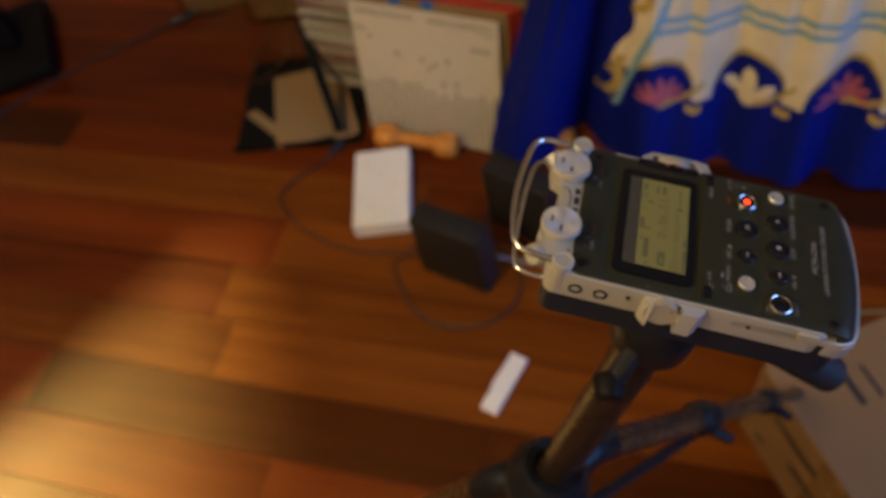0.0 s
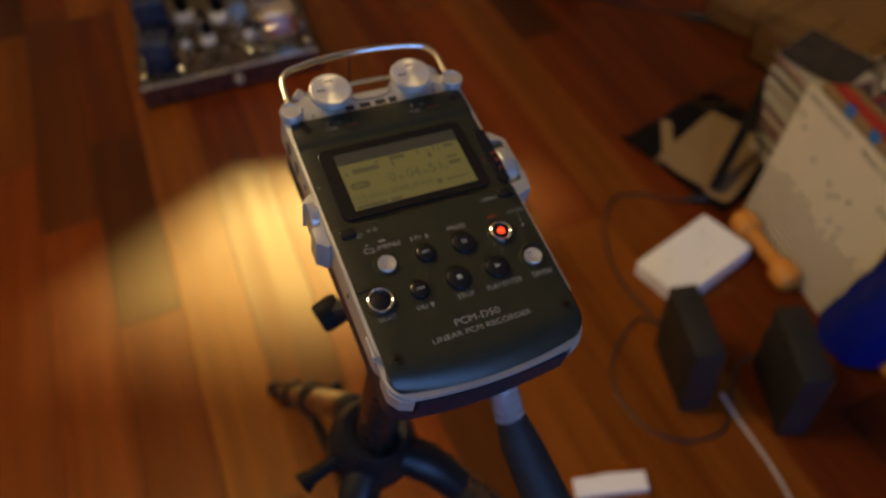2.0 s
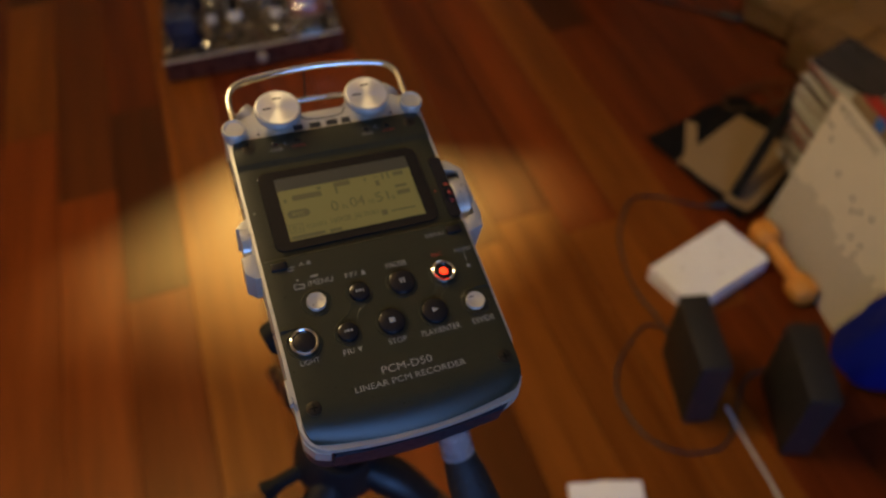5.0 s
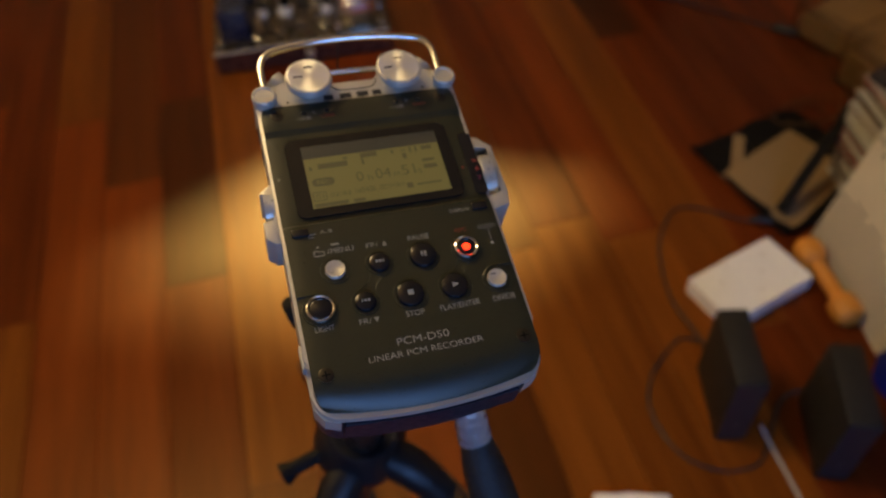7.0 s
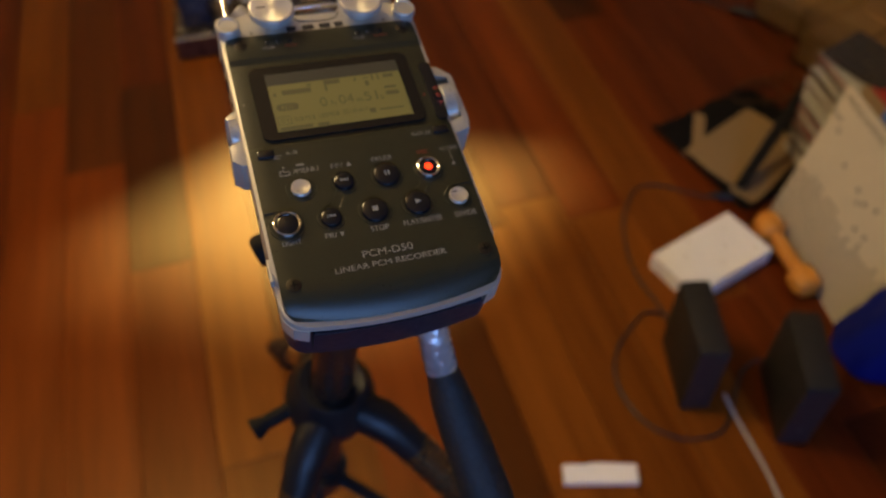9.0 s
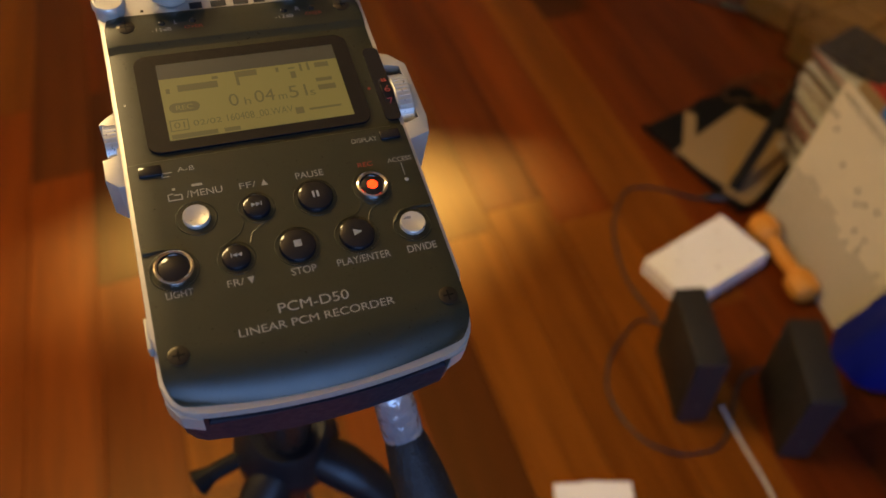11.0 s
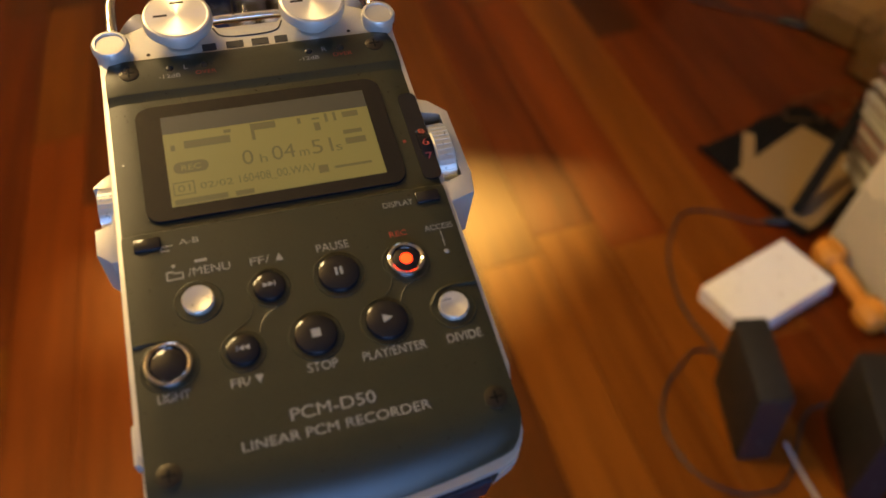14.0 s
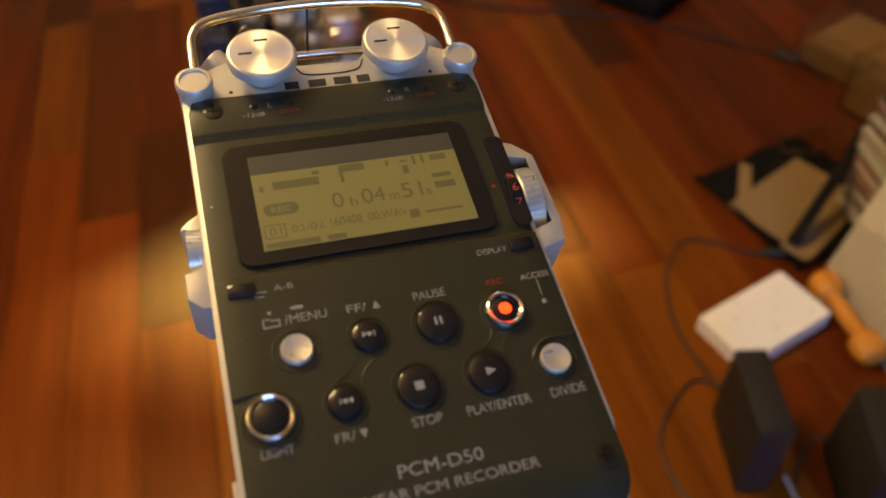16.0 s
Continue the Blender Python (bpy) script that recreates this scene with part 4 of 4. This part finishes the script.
part("label", lathe([(0.004, 0.0023), (0.050, 0.0023), (0.050, 0.0026), (0.004, 0.0026)], 40), PINK, vinyl, "faded pink paper label")

# compact disc cases
random.seed(21)
for i in range(24):
    c = thing("disc_case", "clear compact disc case in a stack on the floor", "disc case", pose(1.062 + random.uniform(-0.006, 0.006), 0.690 + random.uniform(-0.006, 0.006), 0.0105 * i + 0.0005, 0, 0, -8 + random.uniform(-5, 5)), "stack of disc cases")
    part("lid", box(-0.062, 0.062, -0.071, 0.071, 0.0062, 0.0100, 0.0006), CD_EDGES[2] if i % 3 else CD_EDGES[0], c)
    part("tray", box(-0.0615, 0.0615, -0.0705, 0.0705, 0.0002, 0.0062, 0.0004), CD_EDGES[(i * 7 + i // 3) % 5], c)
loose = thing("disc_case", "clear disc case lying open on the stack", "disc case", pose(1.075, 0.70, 0.2530, 6, 4, 20), "stack of disc cases")
part("lid", box(-0.062, 0.062, -0.071, 0.071, 0.0, 0.008, 0.0006), CD_EDGES[1], loose)

# clear acrylic boxes and wrapped parcels further off
for x, y, rz, h, sx, sy in ((1.36, 1.12, 20, 0.10, 0.11, 0.16), (1.32, 0.93, 12, 0.14, 0.10, 0.13)):
    c = thing("clear_box", "clear acrylic case holding brown card", "box", pose(x, y, 0, 0, 0, rz))
    part("wall", joined(box(-sx, sx, -sy, sy, 0.0, 0.004), box(-sx, sx, -sy, -sy + 0.003, 0.004, h), box(-sx, sx, sy - 0.003, sy, 0.004, h), box(-sx, -sx + 0.003, -sy + 0.003, sy - 0.003, 0.004, h), box(sx - 0.003, sx, -sy + 0.003, sy - 0.003, 0.004, h)), CLEAR, c)
    part("card", box(-sx + 0.01, sx - 0.01, -sy + 0.01, sy - 0.01, 0.005, h * 0.6, 0.002), CARTON, c)
carton2 = thing("carton", "brown cardboard carton beside the disc cases", "box", pose(1.62, 0.80, 0, 0, 0, 14))
part("body", box(-0.17, 0.17, -0.30, 0.30, 0, 0.22, 0.003), CARTON, carton2)
part("flap", moved(box(-0.17, 0.0, -0.298, 0.298, 0.0, 0.004), pose(0.0, 0, 0.222, 0, 6, 0)), CARTON, carton2)


def crumple(r, seed, flat=0.6):
    bm = bmesh.new()
    bmesh.ops.create_icosphere(bm, subdivisions=4, radius=r)
    for v in bm.verts:
        k = 0.72 + 1.15 * abs(noise.noise(v.co * (1.5 / r) + Vector((seed, 0, 0)))) + 0.55 * abs(noise.noise(v.co * (3.6 / r) + Vector((0, seed, 0))))
        v.co *= k
        v.co.z *= flat
    low = min(v.co.z for v in bm.verts)
    for v in bm.verts:
        v.co.z -= low
    return bm


for x, y, z, r, s in ((0.505, -0.225, 0, 0.046, 3.0), (1.20, 0.80, 0, 0.035, 9.0), (1.40, 0.80, 0, 0.04, 5.0)):
    t = thing("tissue", "crumpled white tissue paper", "paper", pose(x, y, z))
    part("paper", crumple(r, s), PAPER, t)

# black tray with kraft cards and a black bar
tray = thing("black_tray", "shallow black tray of torn packaging lying on the floor", "tray", pose(0.952, 0.802, 0, 0, 0, 12.5))
part("base", prism([(-0.143, 0.143), (-0.150, -0.146), (0.120, -0.150), (0.135, 0.02), (0.130, 0.130), (0.085, 0.150), (0.07, 0.135), (0.02, 0.150), (-0.02, 0.138)], 0.0, 0.010, 0.001), BLACK_MATTE, tray)
part("rim", joined(box(-0.152, -0.145, -0.146, 0.143, 0.010, 0.018, 0.001), box(-0.145, 0.115, -0.152, -0.146, 0.010, 0.020, 0.001)), BLACK_MATTE, tray)
card = thing("kraft_card", "plain kraft card lying in the black tray", "card", pose(0.926, 0.782, 0.0125, 0, 1.0, 22.5))
part("sheet", box(-0.114, 0.114, -0.078, 0.078, 0.0, 0.003, 0.0005), CARD, card)
card2 = thing("kraft_card", "torn strip of kraft card in the black tray", "card", pose(0.862, 0.868, 0.0105, 0, 0, 62))
part("sheet", prism([(-0.060, -0.012), (0.05, -0.016), (0.06, 0.008), (-0.055, 0.014)], 0.0, 0.0020), CARD, card2)
card3 = thing("kraft_card", "kraft card half under the black bar", "card", pose(0.945, 0.715, 0.0105, 0, 0, 30))
part("sheet", box(-0.115, 0.115, -0.030, 0.030, 0.0, 0.0018), CARD, card3)
bar = thing("black_bar", "long black plastic bar resting across the tray", "bar", pose(0, 0, 0))
b0, b1 = Vector((0.846, 0.672, 0.026)), Vector((1.05, 0.80, 0.150))
way = (b1 - b0)
part("rail", moved(box(0, way.length, -0.011, 0.011, -0.008, 0.008, 0.003), Matrix.Translation(b0) @ way.to_track_quat("X", "Z").to_matrix().to_4x4()), BLACK_MATTE, bar)
part("prop", box(1.035, 1.055, 0.790, 0.810, 0.0, 0.145, 0.003), BLACK_MATTE, bar)


def cable(name, label, points, r, mat, plug=None, pmat=None):
    c = thing(name, label, "cable")
    part("lead", tube(smooth_path(points, 6), r, 8), mat, c, "", True)
    if plug:
        part("plug", tube(plug, [r * 1.4, r * 3, r * 3, r * 2.2], 10), pmat or mat, c, "", True)
    return c


R1 = 0.0026
cable("cable", "thin black cable looping over the floor to a drive", [(0.835, 0.660, 0.012), (0.778, 0.693, R1), (0.715, 0.745, R1), (0.665, 0.757, R1), (0.622, 0.718, R1), (0.588, 0.664, R1), (0.566, 0.590, R1), (0.560, 0.529, R1), (0.568, 0.470, R1), (0.566, 0.415, 0.004)], R1, CABLE_BLACK,
      [(0.835, 0.660, 0.012), (0.825, 0.665, 0.012), (0.800, 0.680, 0.009), (0.792, 0.684, 0.006)])
cable("cable", "thin black cable curling round a drive", [(0.580, 0.405, 0.030), (0.573, 0.440, 0.004), (0.540, 0.463, R1), (0.497, 0.440, R1), (0.458, 0.408, R1), (0.432, 0.366, R1), (0.425, 0.326, R1), (0.430, 0.286, R1), (0.443, 0.253, R1), (0.470, 0.225, R1), (0.505, 0.209, R1), (0.560, 0.215, R1), (0.640, 0.300, 0.004), (0.690, 0.300, 0.02)], R1, CABLE_BLACK)
cable("cable", "black lead with a jack plug lying on the floor", [(0.30, 2.30, 0.004), (0.35, 2.02, 0.004), (0.42, 1.890, 0.004), (0.50, 1.79, 0.004), (0.585, 1.722, 0.004), (0.72, 1.650, 0.004), (0.86, 1.575, 0.004), (0.99, 1.470, 0.004), (1.10, 1.350, 0.004), (1.175, 1.258, 0.005)], 0.0036, CABLE_BLACK,
      [(1.170, 1.265, 0.0105), (1.177, 1.256, 0.0105), (1.205, 1.222, 0.0105), (1.212, 1.214, 0.0105)])
cable("cable", "grey-white cable running from a drive along the floor", [(0.578, 0.262, 0.020), (0.583, 0.225, 0.004), (0.582, 0.170, 0.003), (0.579, 0.113, 0.003), (0.568, 0.045, 0.003), (0.557, -0.025, 0.003), (0.546, -0.100, 0.003), (0.540, -0.160, 0.003), (0.55, -0.30, 0.003), (0.60, -0.55, 0.003)], 0.0030, CABLE_WHITE)
cable("cable", "blue cable leaving the amplifier", [(0.10, 2.10, 0.05), (0.16, 2.06, 0.03), (0.26, 2.04, 0.006), (0.42, 1.99, 0.006), (0.60, 1.90, 0.006), (0.85, 1.78, 0.006), (1.0, 1.70, 0.006)], 0.0055, CABLE_BLUE)
cable("cable", "thin red cable beside the amplifier", [(0.12, 1.98, 0.05), (0.25, 1.90, 0.004), (0.42, 1.93, 0.003), (0.60, 1.98, 0.003), (0.74, 2.06, 0.003)], 0.0022, CABLE_RED)
cable("cable", "small coil of brown wire behind the tray", [(1.075 + (0.04 + 0.004 * k) * math.cos(0.7 * k), 0.93 + 0.035 * math.sin(0.7 * k), 0.003 + 0.0012 * k) for k in range(22)], 0.002, TRIPOD_LEG)

# equipment foot at the far side
stand = thing("equipment_stand", "black floor stand with a heavy foot", "stand", pose(1.03, 1.66, 0, 0, 0, 35))
part("foot", box(-0.15, 0.15, -0.10, 0.10, 0.012, 0.055, 0.012), BLACK_MATTE, stand, "", True)
part("post", box(-0.035, 0.035, -0.03, 0.03, 0.055, 0.75, 0.006), BLACK_MATTE, stand)
for x, y in ((-0.12, -0.08), (0.12, -0.08), (-0.12, 0.08), (0.12, 0.08)):
    part("caster", moved(lathe([(0, 0), (0.014, 0), (0.016, 0.006), (0.014, 0.013), (0, 0.013)], 14), pose(x, y, 0)), BLACK_MATTE, stand)

# ---- valve amplifier ----
amp = thing("valve_amplifier", "open valve amplifier with chrome transformers on the floor", "amplifier", pose(0.007, 1.505, 0, 0, 0, -4.5))
AW, AD, AH = 0.222, 0.42, 0.062
part("front_panel", box(-AW, AW, 0.0, 0.006, 0.006, AH, 0.001), COPPER, amp, "dark red-brown front panel")
part("trim", box(-AW, AW, -0.002, 0.004, AH, AH + 0.004, 0.001), ALU, amp, "bright metal edge trim")
part("chassis", box(-AW, AW, 0.006, AD, 0.006, AH, 0.002), BRASS_TOP, amp, "tarnished metal chassis")
part("knob", moved(lathe([(0, 0), (0.011, 0), (0.012, 0.004), (0.010, 0.016), (0, 0.017)], 20), pose(0.015, 0.0, 0.036, 90, 0, 0)), ALU_BRIGHT, amp, "small silver knob", True)
for x, y in ((-0.2, 0.03), (0.2, 0.03), (-0.2, 0.38), (0.2, 0.38)):
    part("foot", moved(lathe([(0, 0), (0.012, 0), (0.014, 0.006), (0, 0.006)], 14), pose(x, y, 0)), BLACK_MATTE, amp)


def chrome_can(x, y, w, d, h, mat, lug):
    can = part("transformer", joined(box(x - w, x + w, y - d, y + d, AH, AH + h, 0.006), box(x - w * 0.86, x + w * 0.86, y - d - 0.004, y + d + 0.004, AH + h * 0.30, AH + h * 0.72, 0.004)), mat, amp, "chrome transformer can" if mat is CHROME else "navy transformer can", True)
    for sx, sy in ((-1, -1), (1, -1), (-1, 1), (1, 1)):
        part("bolt", moved(lathe([(0, 0), (0.007, 0), (0.007, 0.006), (0.004, 0.008), (0.004, 0.012), (0, 0.012)], 10), pose(x + sx * (w + lug), y + sy * (d + lug) * 0.8, AH)), CHROME, can)


chrome_can(0.150, 0.085, 0.044, 0.042, 0.092, CHROME, 0.012)
chrome_can(0.135, 0.235, 0.046, 0.042, 0.100, CHROME, 0.010)
chrome_can(0.05, 0.345, 0.045, 0.036, 0.100, CHROME, 0.010)
chrome_can(-0.160, 0.085, 0.036, 0.040, 0.080, BLUE_CAN, 0.010)
chrome_can(-0.160, 0.250, 0.040, 0.045, 0.105, BLUE_CAN, 0.010)


def valve(x, y, r, h):
    base_ = part("valve", moved(lathe([(0, 0), (r * 1.15, 0), (r * 1.15, 0.012), (r * 0.9, 0.020), (0, 0.020)], 20), pose(x, y, AH)), PORCELAIN, amp, "valve in a white ceramic socket", True)
    part("bulb", moved(lathe([(r * 0.75, 0.020), (r, 0.035), (r, h - 0.014), (r * 0.8, h - 0.004), (r * 0.3, h), (0, h + 0.002)], 24), pose(x, y, AH)), GLASS, base_, "clear glass bulb", True)
    part("plates", moved(box(-r * 0.45, r * 0.45, -r * 0.25, r * 0.25, 0.022, h * 0.72, 0.002), pose(x, y, AH)), BLACK_MATTE, base_)
    return base_


for x, y, r, h in ((-0.035, 0.150, 0.017, 0.085), (-0.085, 0.290, 0.022, 0.11), (0.005, 0.250, 0.022, 0.11), (0.070, 0.130, 0.012, 0.055), (-0.095, 0.150, 0.012, 0.055)):
    valve(x, y, r, h)
for x, y, r, h, mat in ((-0.055, 0.075, 0.006, 0.012, CHROME), (0.0, 0.090, 0.007, 0.010, CHROME), (0.060, 0.060, 0.006, 0.010, CHROME), (-0.105, 0.080, 0.008, 0.040, CARD), (0.02, 0.040, 0.006, 0.010, COPPER), (0.095, 0.045, 0.010, 0.012, CHROME)):
    part("terminal", moved(lathe([(0, 0), (r, 0), (r, h * 0.8), (r * 0.6, h), (0, h)], 14), pose(x, y, AH)), mat, amp, "", True)

# ---- cardboard carton near the tripod ----
U, V = Vector((-0.83, -0.56, 0)).normalized(), Vector((0.56, -0.83, 0)).normalized()
cm = Matrix((( U.x, V.x, 0, 0.330), (U.y, V.y, 0, -0.190), (0, 0, 1, 0), (0, 0, 0, 1)))
carton = thing("carton", "closed brown cardboard carton with taped flaps", "box", cm)
CU, CV, CH = 0.36, 0.46, 0.215
part("body", box(0, CU, 0, CV, 0.0, CH, 0.003), CARTON, carton)
part("flap", box(0.001, CU - 0.001, 0.001, CV / 2 - 0.0015, CH, CH + 0.005, 0.001), CARTON, carton, "top flap")
part("flap", box(0.001, CU - 0.001, CV / 2 + 0.0015, CV - 0.001, CH, CH + 0.005, 0.001), CARTON, carton, "top flap")
part("tape", joined(box(0.0, CU, CV / 2 - 0.026, CV / 2 + 0.026, CH + 0.005, CH + 0.0055), box(CU * 0.40, CU * 0.56, -0.0008, 0.0, 0.0, CH)), CARTON_TAPE, carton, "brown packing tape")
for y0, y1, z0, z1 in ((0.055, 0.150, 0.150, 0.163), (0.105, 0.245, 0.090, 0.104), (0.035, 0.055, 0.04, 0.052)):
    part("print_bar", box(y0, y1, -0.0012, -0.0004, z0, z1), PRINT_BLACK, carton)
for x0, x1, y0, y1 in ((0.02, 0.10, 0.085, 0.094), (0.05, 0.10, 0.115, 0.120), (0.20, 0.33, 0.36, 0.368)):
    part("print_bar", box(x0, x1, y0, y1, CH + 0.0052, CH + 0.0058), PRINT_BLACK, carton)

# ---- blue cloth with a scrolled border ----
cloth = thing("draped_cloth", "royal blue cloth with a cream scrolled border hanging in folds", "cloth")
CY0, CY1, CZ1 = 0.345, -0.95, 0.62


def cloth_at(u, v, lift=0.0):
    """u: metres along the hem, v: height; folds deepen towards the hem and gather at the top."""
    n = 0.020 * math.sin(u * 31 + 0.8 * math.sin(u * 9)) + 0.010 * math.sin(u * 67 + 1.7) + 0.010 * math.sin(u * 13 + 2.0)
    gather = 0.006 * math.sin(u * 150) * max(0.0, (v - 0.22) / 0.25)
    deep = 0.55 + 0.45 * (1 - v / CZ1)
    x = 0.845 + 0.13 * v + n * deep + gather - 0.058 * math.exp(-((u - 0.07) / 0.06) ** 2) + 0.085 * math.exp(-((u - 0.19) / 0.055) ** 2) * (1 - v / CZ1)
    y = CY0 - u - 0.30 * v * max(0.0, 1 - u / 0.30)
    way = Vector((-0.98, 0.1, 0.15))
    return Vector((x, y, 0.004 + v + 0.012 * math.sin(u * 11) * (1 - v / CZ1))) + way * lift


LEN = CY0 - CY1
FIRST, STEP = 0.345, 0.153


def hem_line(v):
    return 0.263 + 0.34 * (v - 0.14)


def near_ring(u, v, cu, cv, ru, rv, width):
    d = math.hypot((u - cu) / ru, (v - cv) / rv)
    return abs(d - 1) * min(ru, rv) < width


def flower(u, v, cu, cv, r, n, spread):
    """True inside a fan of n pointed petals that opens upward."""
    du, dv = u - cu, v - cv
    d, a = math.hypot(du, dv), math.atan2(du, dv)
    if abs(a) > spread:
        return d < r * 0.22
    k = abs(math.cos(n * math.pi * (a + spread) / (2 * spread) - math.pi / 2))
    return d < r * (0.42 + 0.58 * k) * (1 - 0.18 * abs(a) / spread)


def cloth_region(u, v):
    """Which dye lies at a point of the cloth."""
    e = u - hem_line(v)
    if v > 0.128 and -0.006 < e < 0.006:
        return "sky"
    if v > 0.135 and -0.055 < e <= -0.006:
        if near_ring(u, v, 0.237, 0.165, 0.030, 0.042, 0.0055) or near_ring(u, v, 0.289, 0.395, 0.030, 0.040, 0.006):
            return "gold"
        if 0.145 < v < 0.245 and abs(e + 0.026 + 0.010 * math.sin(v * 60)) < 0.013:
            return "gold"
        if v > 0.225 and e > -0.046 + 0.012 * math.sin(v * 45):
            return "cream"
        return "blue"
    if e <= 0:
        return "blue"
    k = round((u - FIRST) / STEP)
    du = u - FIRST - STEP * k
    if k % 2 == 0:
        if flower(u, v, FIRST + STEP * k, 0.183, 0.052, 7, 1.75):
            return "pink"
    elif flower(u, v, FIRST + STEP * k, 0.172, 0.066, 3, 1.25):
        return "cream"
    lobe = 0.186 + 0.075 * math.sqrt(max(0.0, 1 - (du / 0.060) ** 2))
    tail = du - 0.052
    if abs(v - (0.172 + 0.9 * max(0.0, du) ** 2 * 9)) < 0.0075 and 0.0 < du:
        return "gold"
    if abs(v - 0.156 - 0.5 * abs(tail - 0.012)) < 0.009 and -0.004 < tail < 0.024:
        return "gold"
    if 0.322 < v < 0.331 or 0.343 < v < 0.354:
        return "sky"
    if v > lobe + 0.012 or (du > 0.058 and v > 0.178) or (du < -0.062 and v > 0.178):
        return "cream"
    if v > lobe:
        return "gold"
    return "blue"


def cloth_parts(nu=560, nv=230):
    """One gathered sheet, split by dye into parts that meet edge to edge."""
    pts = [cloth_at(LEN * i / nu, CZ1 * j / nv) for i in range(nu + 1) for j in range(nv + 1)]
    faces = {}
    for i in range(nu):
        for j in range(nv):
            a = i * (nv + 1) + j
            u = LEN * (i + 0.5) / nu
            key = cloth_region(u, CZ1 * (j + 0.5) / nv)
            faces.setdefault(key, {})[(i, j)] = (a, a + nv + 1, a + nv + 2, a + 1)
    for key in ("gold", "pink", "sky"):
        cells, n = faces.pop(key), 0
        while cells:
            todo, patch = [min(cells)], {}
            while todo:
                c = todo.pop()
                if c in cells:
                    patch[c] = cells.pop(c)
                    todo += [(c[0] + p, c[1] + q) for p in (-1, 0, 1) for q in (-1, 0, 1)]
            if len(patch) < 6:
                faces["blue"].update(patch)
            else:
                faces["%s%d" % (key, n)] = patch
                n += 1
    faces = {k: list(v.values()) for k, v in faces.items()}
    kinds = dict((k, v) for k, *v in (("blue", "ground_cloth", CLOTH_BLUE, "royal blue ground cloth in soft folds"), ("cream", "cream_panel", CLOTH_WHITE, "cream gathered upper panel"),
                                  ("sky", "stripe", CLOTH_SKY, "pale blue stripes and turned hem"), ("gold", "scroll", CLOTH_GOLD, "gold printed scrolls"), ("pink", "lotus", CLOTH_PINK, "pink printed lotus flower")))
    for key in sorted(faces):
        name, mat, label = kinds[key.rstrip("0123456789")]
        used = sorted({q for f in faces[key] for q in f})
        index = {q: n for n, q in enumerate(used)}
        me = bpy.data.meshes.new(name)
        me.from_pydata([pts[q] for q in used], [], [tuple(index[q] for q in f) for f in faces[key]])
        me.polygons.foreach_set("use_smooth", [True] * len(me.polygons))
        me.materials.append(mat)
        ob = new(name, me)
        ob.parent = cloth
        tagged(ob, label)
        mod = ob.modifiers.new("thickness", "SOLIDIFY")
        mod.thickness, mod.offset = 0.002, 1


cloth_parts()
support = thing("low_chest", "low chest hidden under the blue cloth", "chest", pose(0, 0, 0))
part("body", box(0.985, 1.35, -0.93, 0.10, 0.0, 0.61, 0.004), COPPER, support)

# ---- floor boards ----
def board_mesh(length, width):
    bm = box(-width / 2, width / 2, -length / 2, length / 2, -0.013, 0.0)
    top = [e for e in bm.edges if all(v.co.z > -0.001 for v in e.verts)]
    bmesh.ops.bevel(bm, geom=top, offset=0.0006, segments=1, affect="EDGES")
    me = bpy.data.meshes.new("plank")
    bm.to_mesh(me)
    bm.free()
    return me


PITCH = 0.1235
random.seed(5)
cache = {}
for r in range(-14, 20):
    xc = (r + 0.5) * PITCH + 0.002
    if xc - PITCH / 2 < X0 or xc + PITCH / 2 > X1:
        continue
    y = Y0 - random.uniform(0.0, 0.9)
    if r == 3:
        y = 0.797 - 1.2 * 3
    if r == -3:
        y = 0.86 - 1.2 * 3
    while y < Y1:
        length = 1.2 if r in (3,) else random.choice((0.6, 0.9, 1.2, 1.2))
        if r == -3 and y > 0.5:
            length = 0.6
        a, b = max(y, Y0), min(y + length, Y1)
        if b - a > 0.05:
            key = round(b - a, 2)
            tone = random.random()
            mat = WOOD_GOLD if tone > 0.82 else WOOD_DARK if tone < 0.20 else WOOD
            if r in (-2,):
                mat = WOOD_GOLD
            if r == -3 and 0.8 < a < 1.3:
                mat = WOOD_DARK
            if (key, mat.name) not in cache:
                me = board_mesh(b - a - 0.0005, PITCH - 0.0006)
                me.materials.append(mat)
                cache[(key, mat.name)] = me
            p = new("plank", cache[(key, mat.name)])
            p.parent = sub
            p.location = (xc, (a + b) / 2, 0)
        y += length
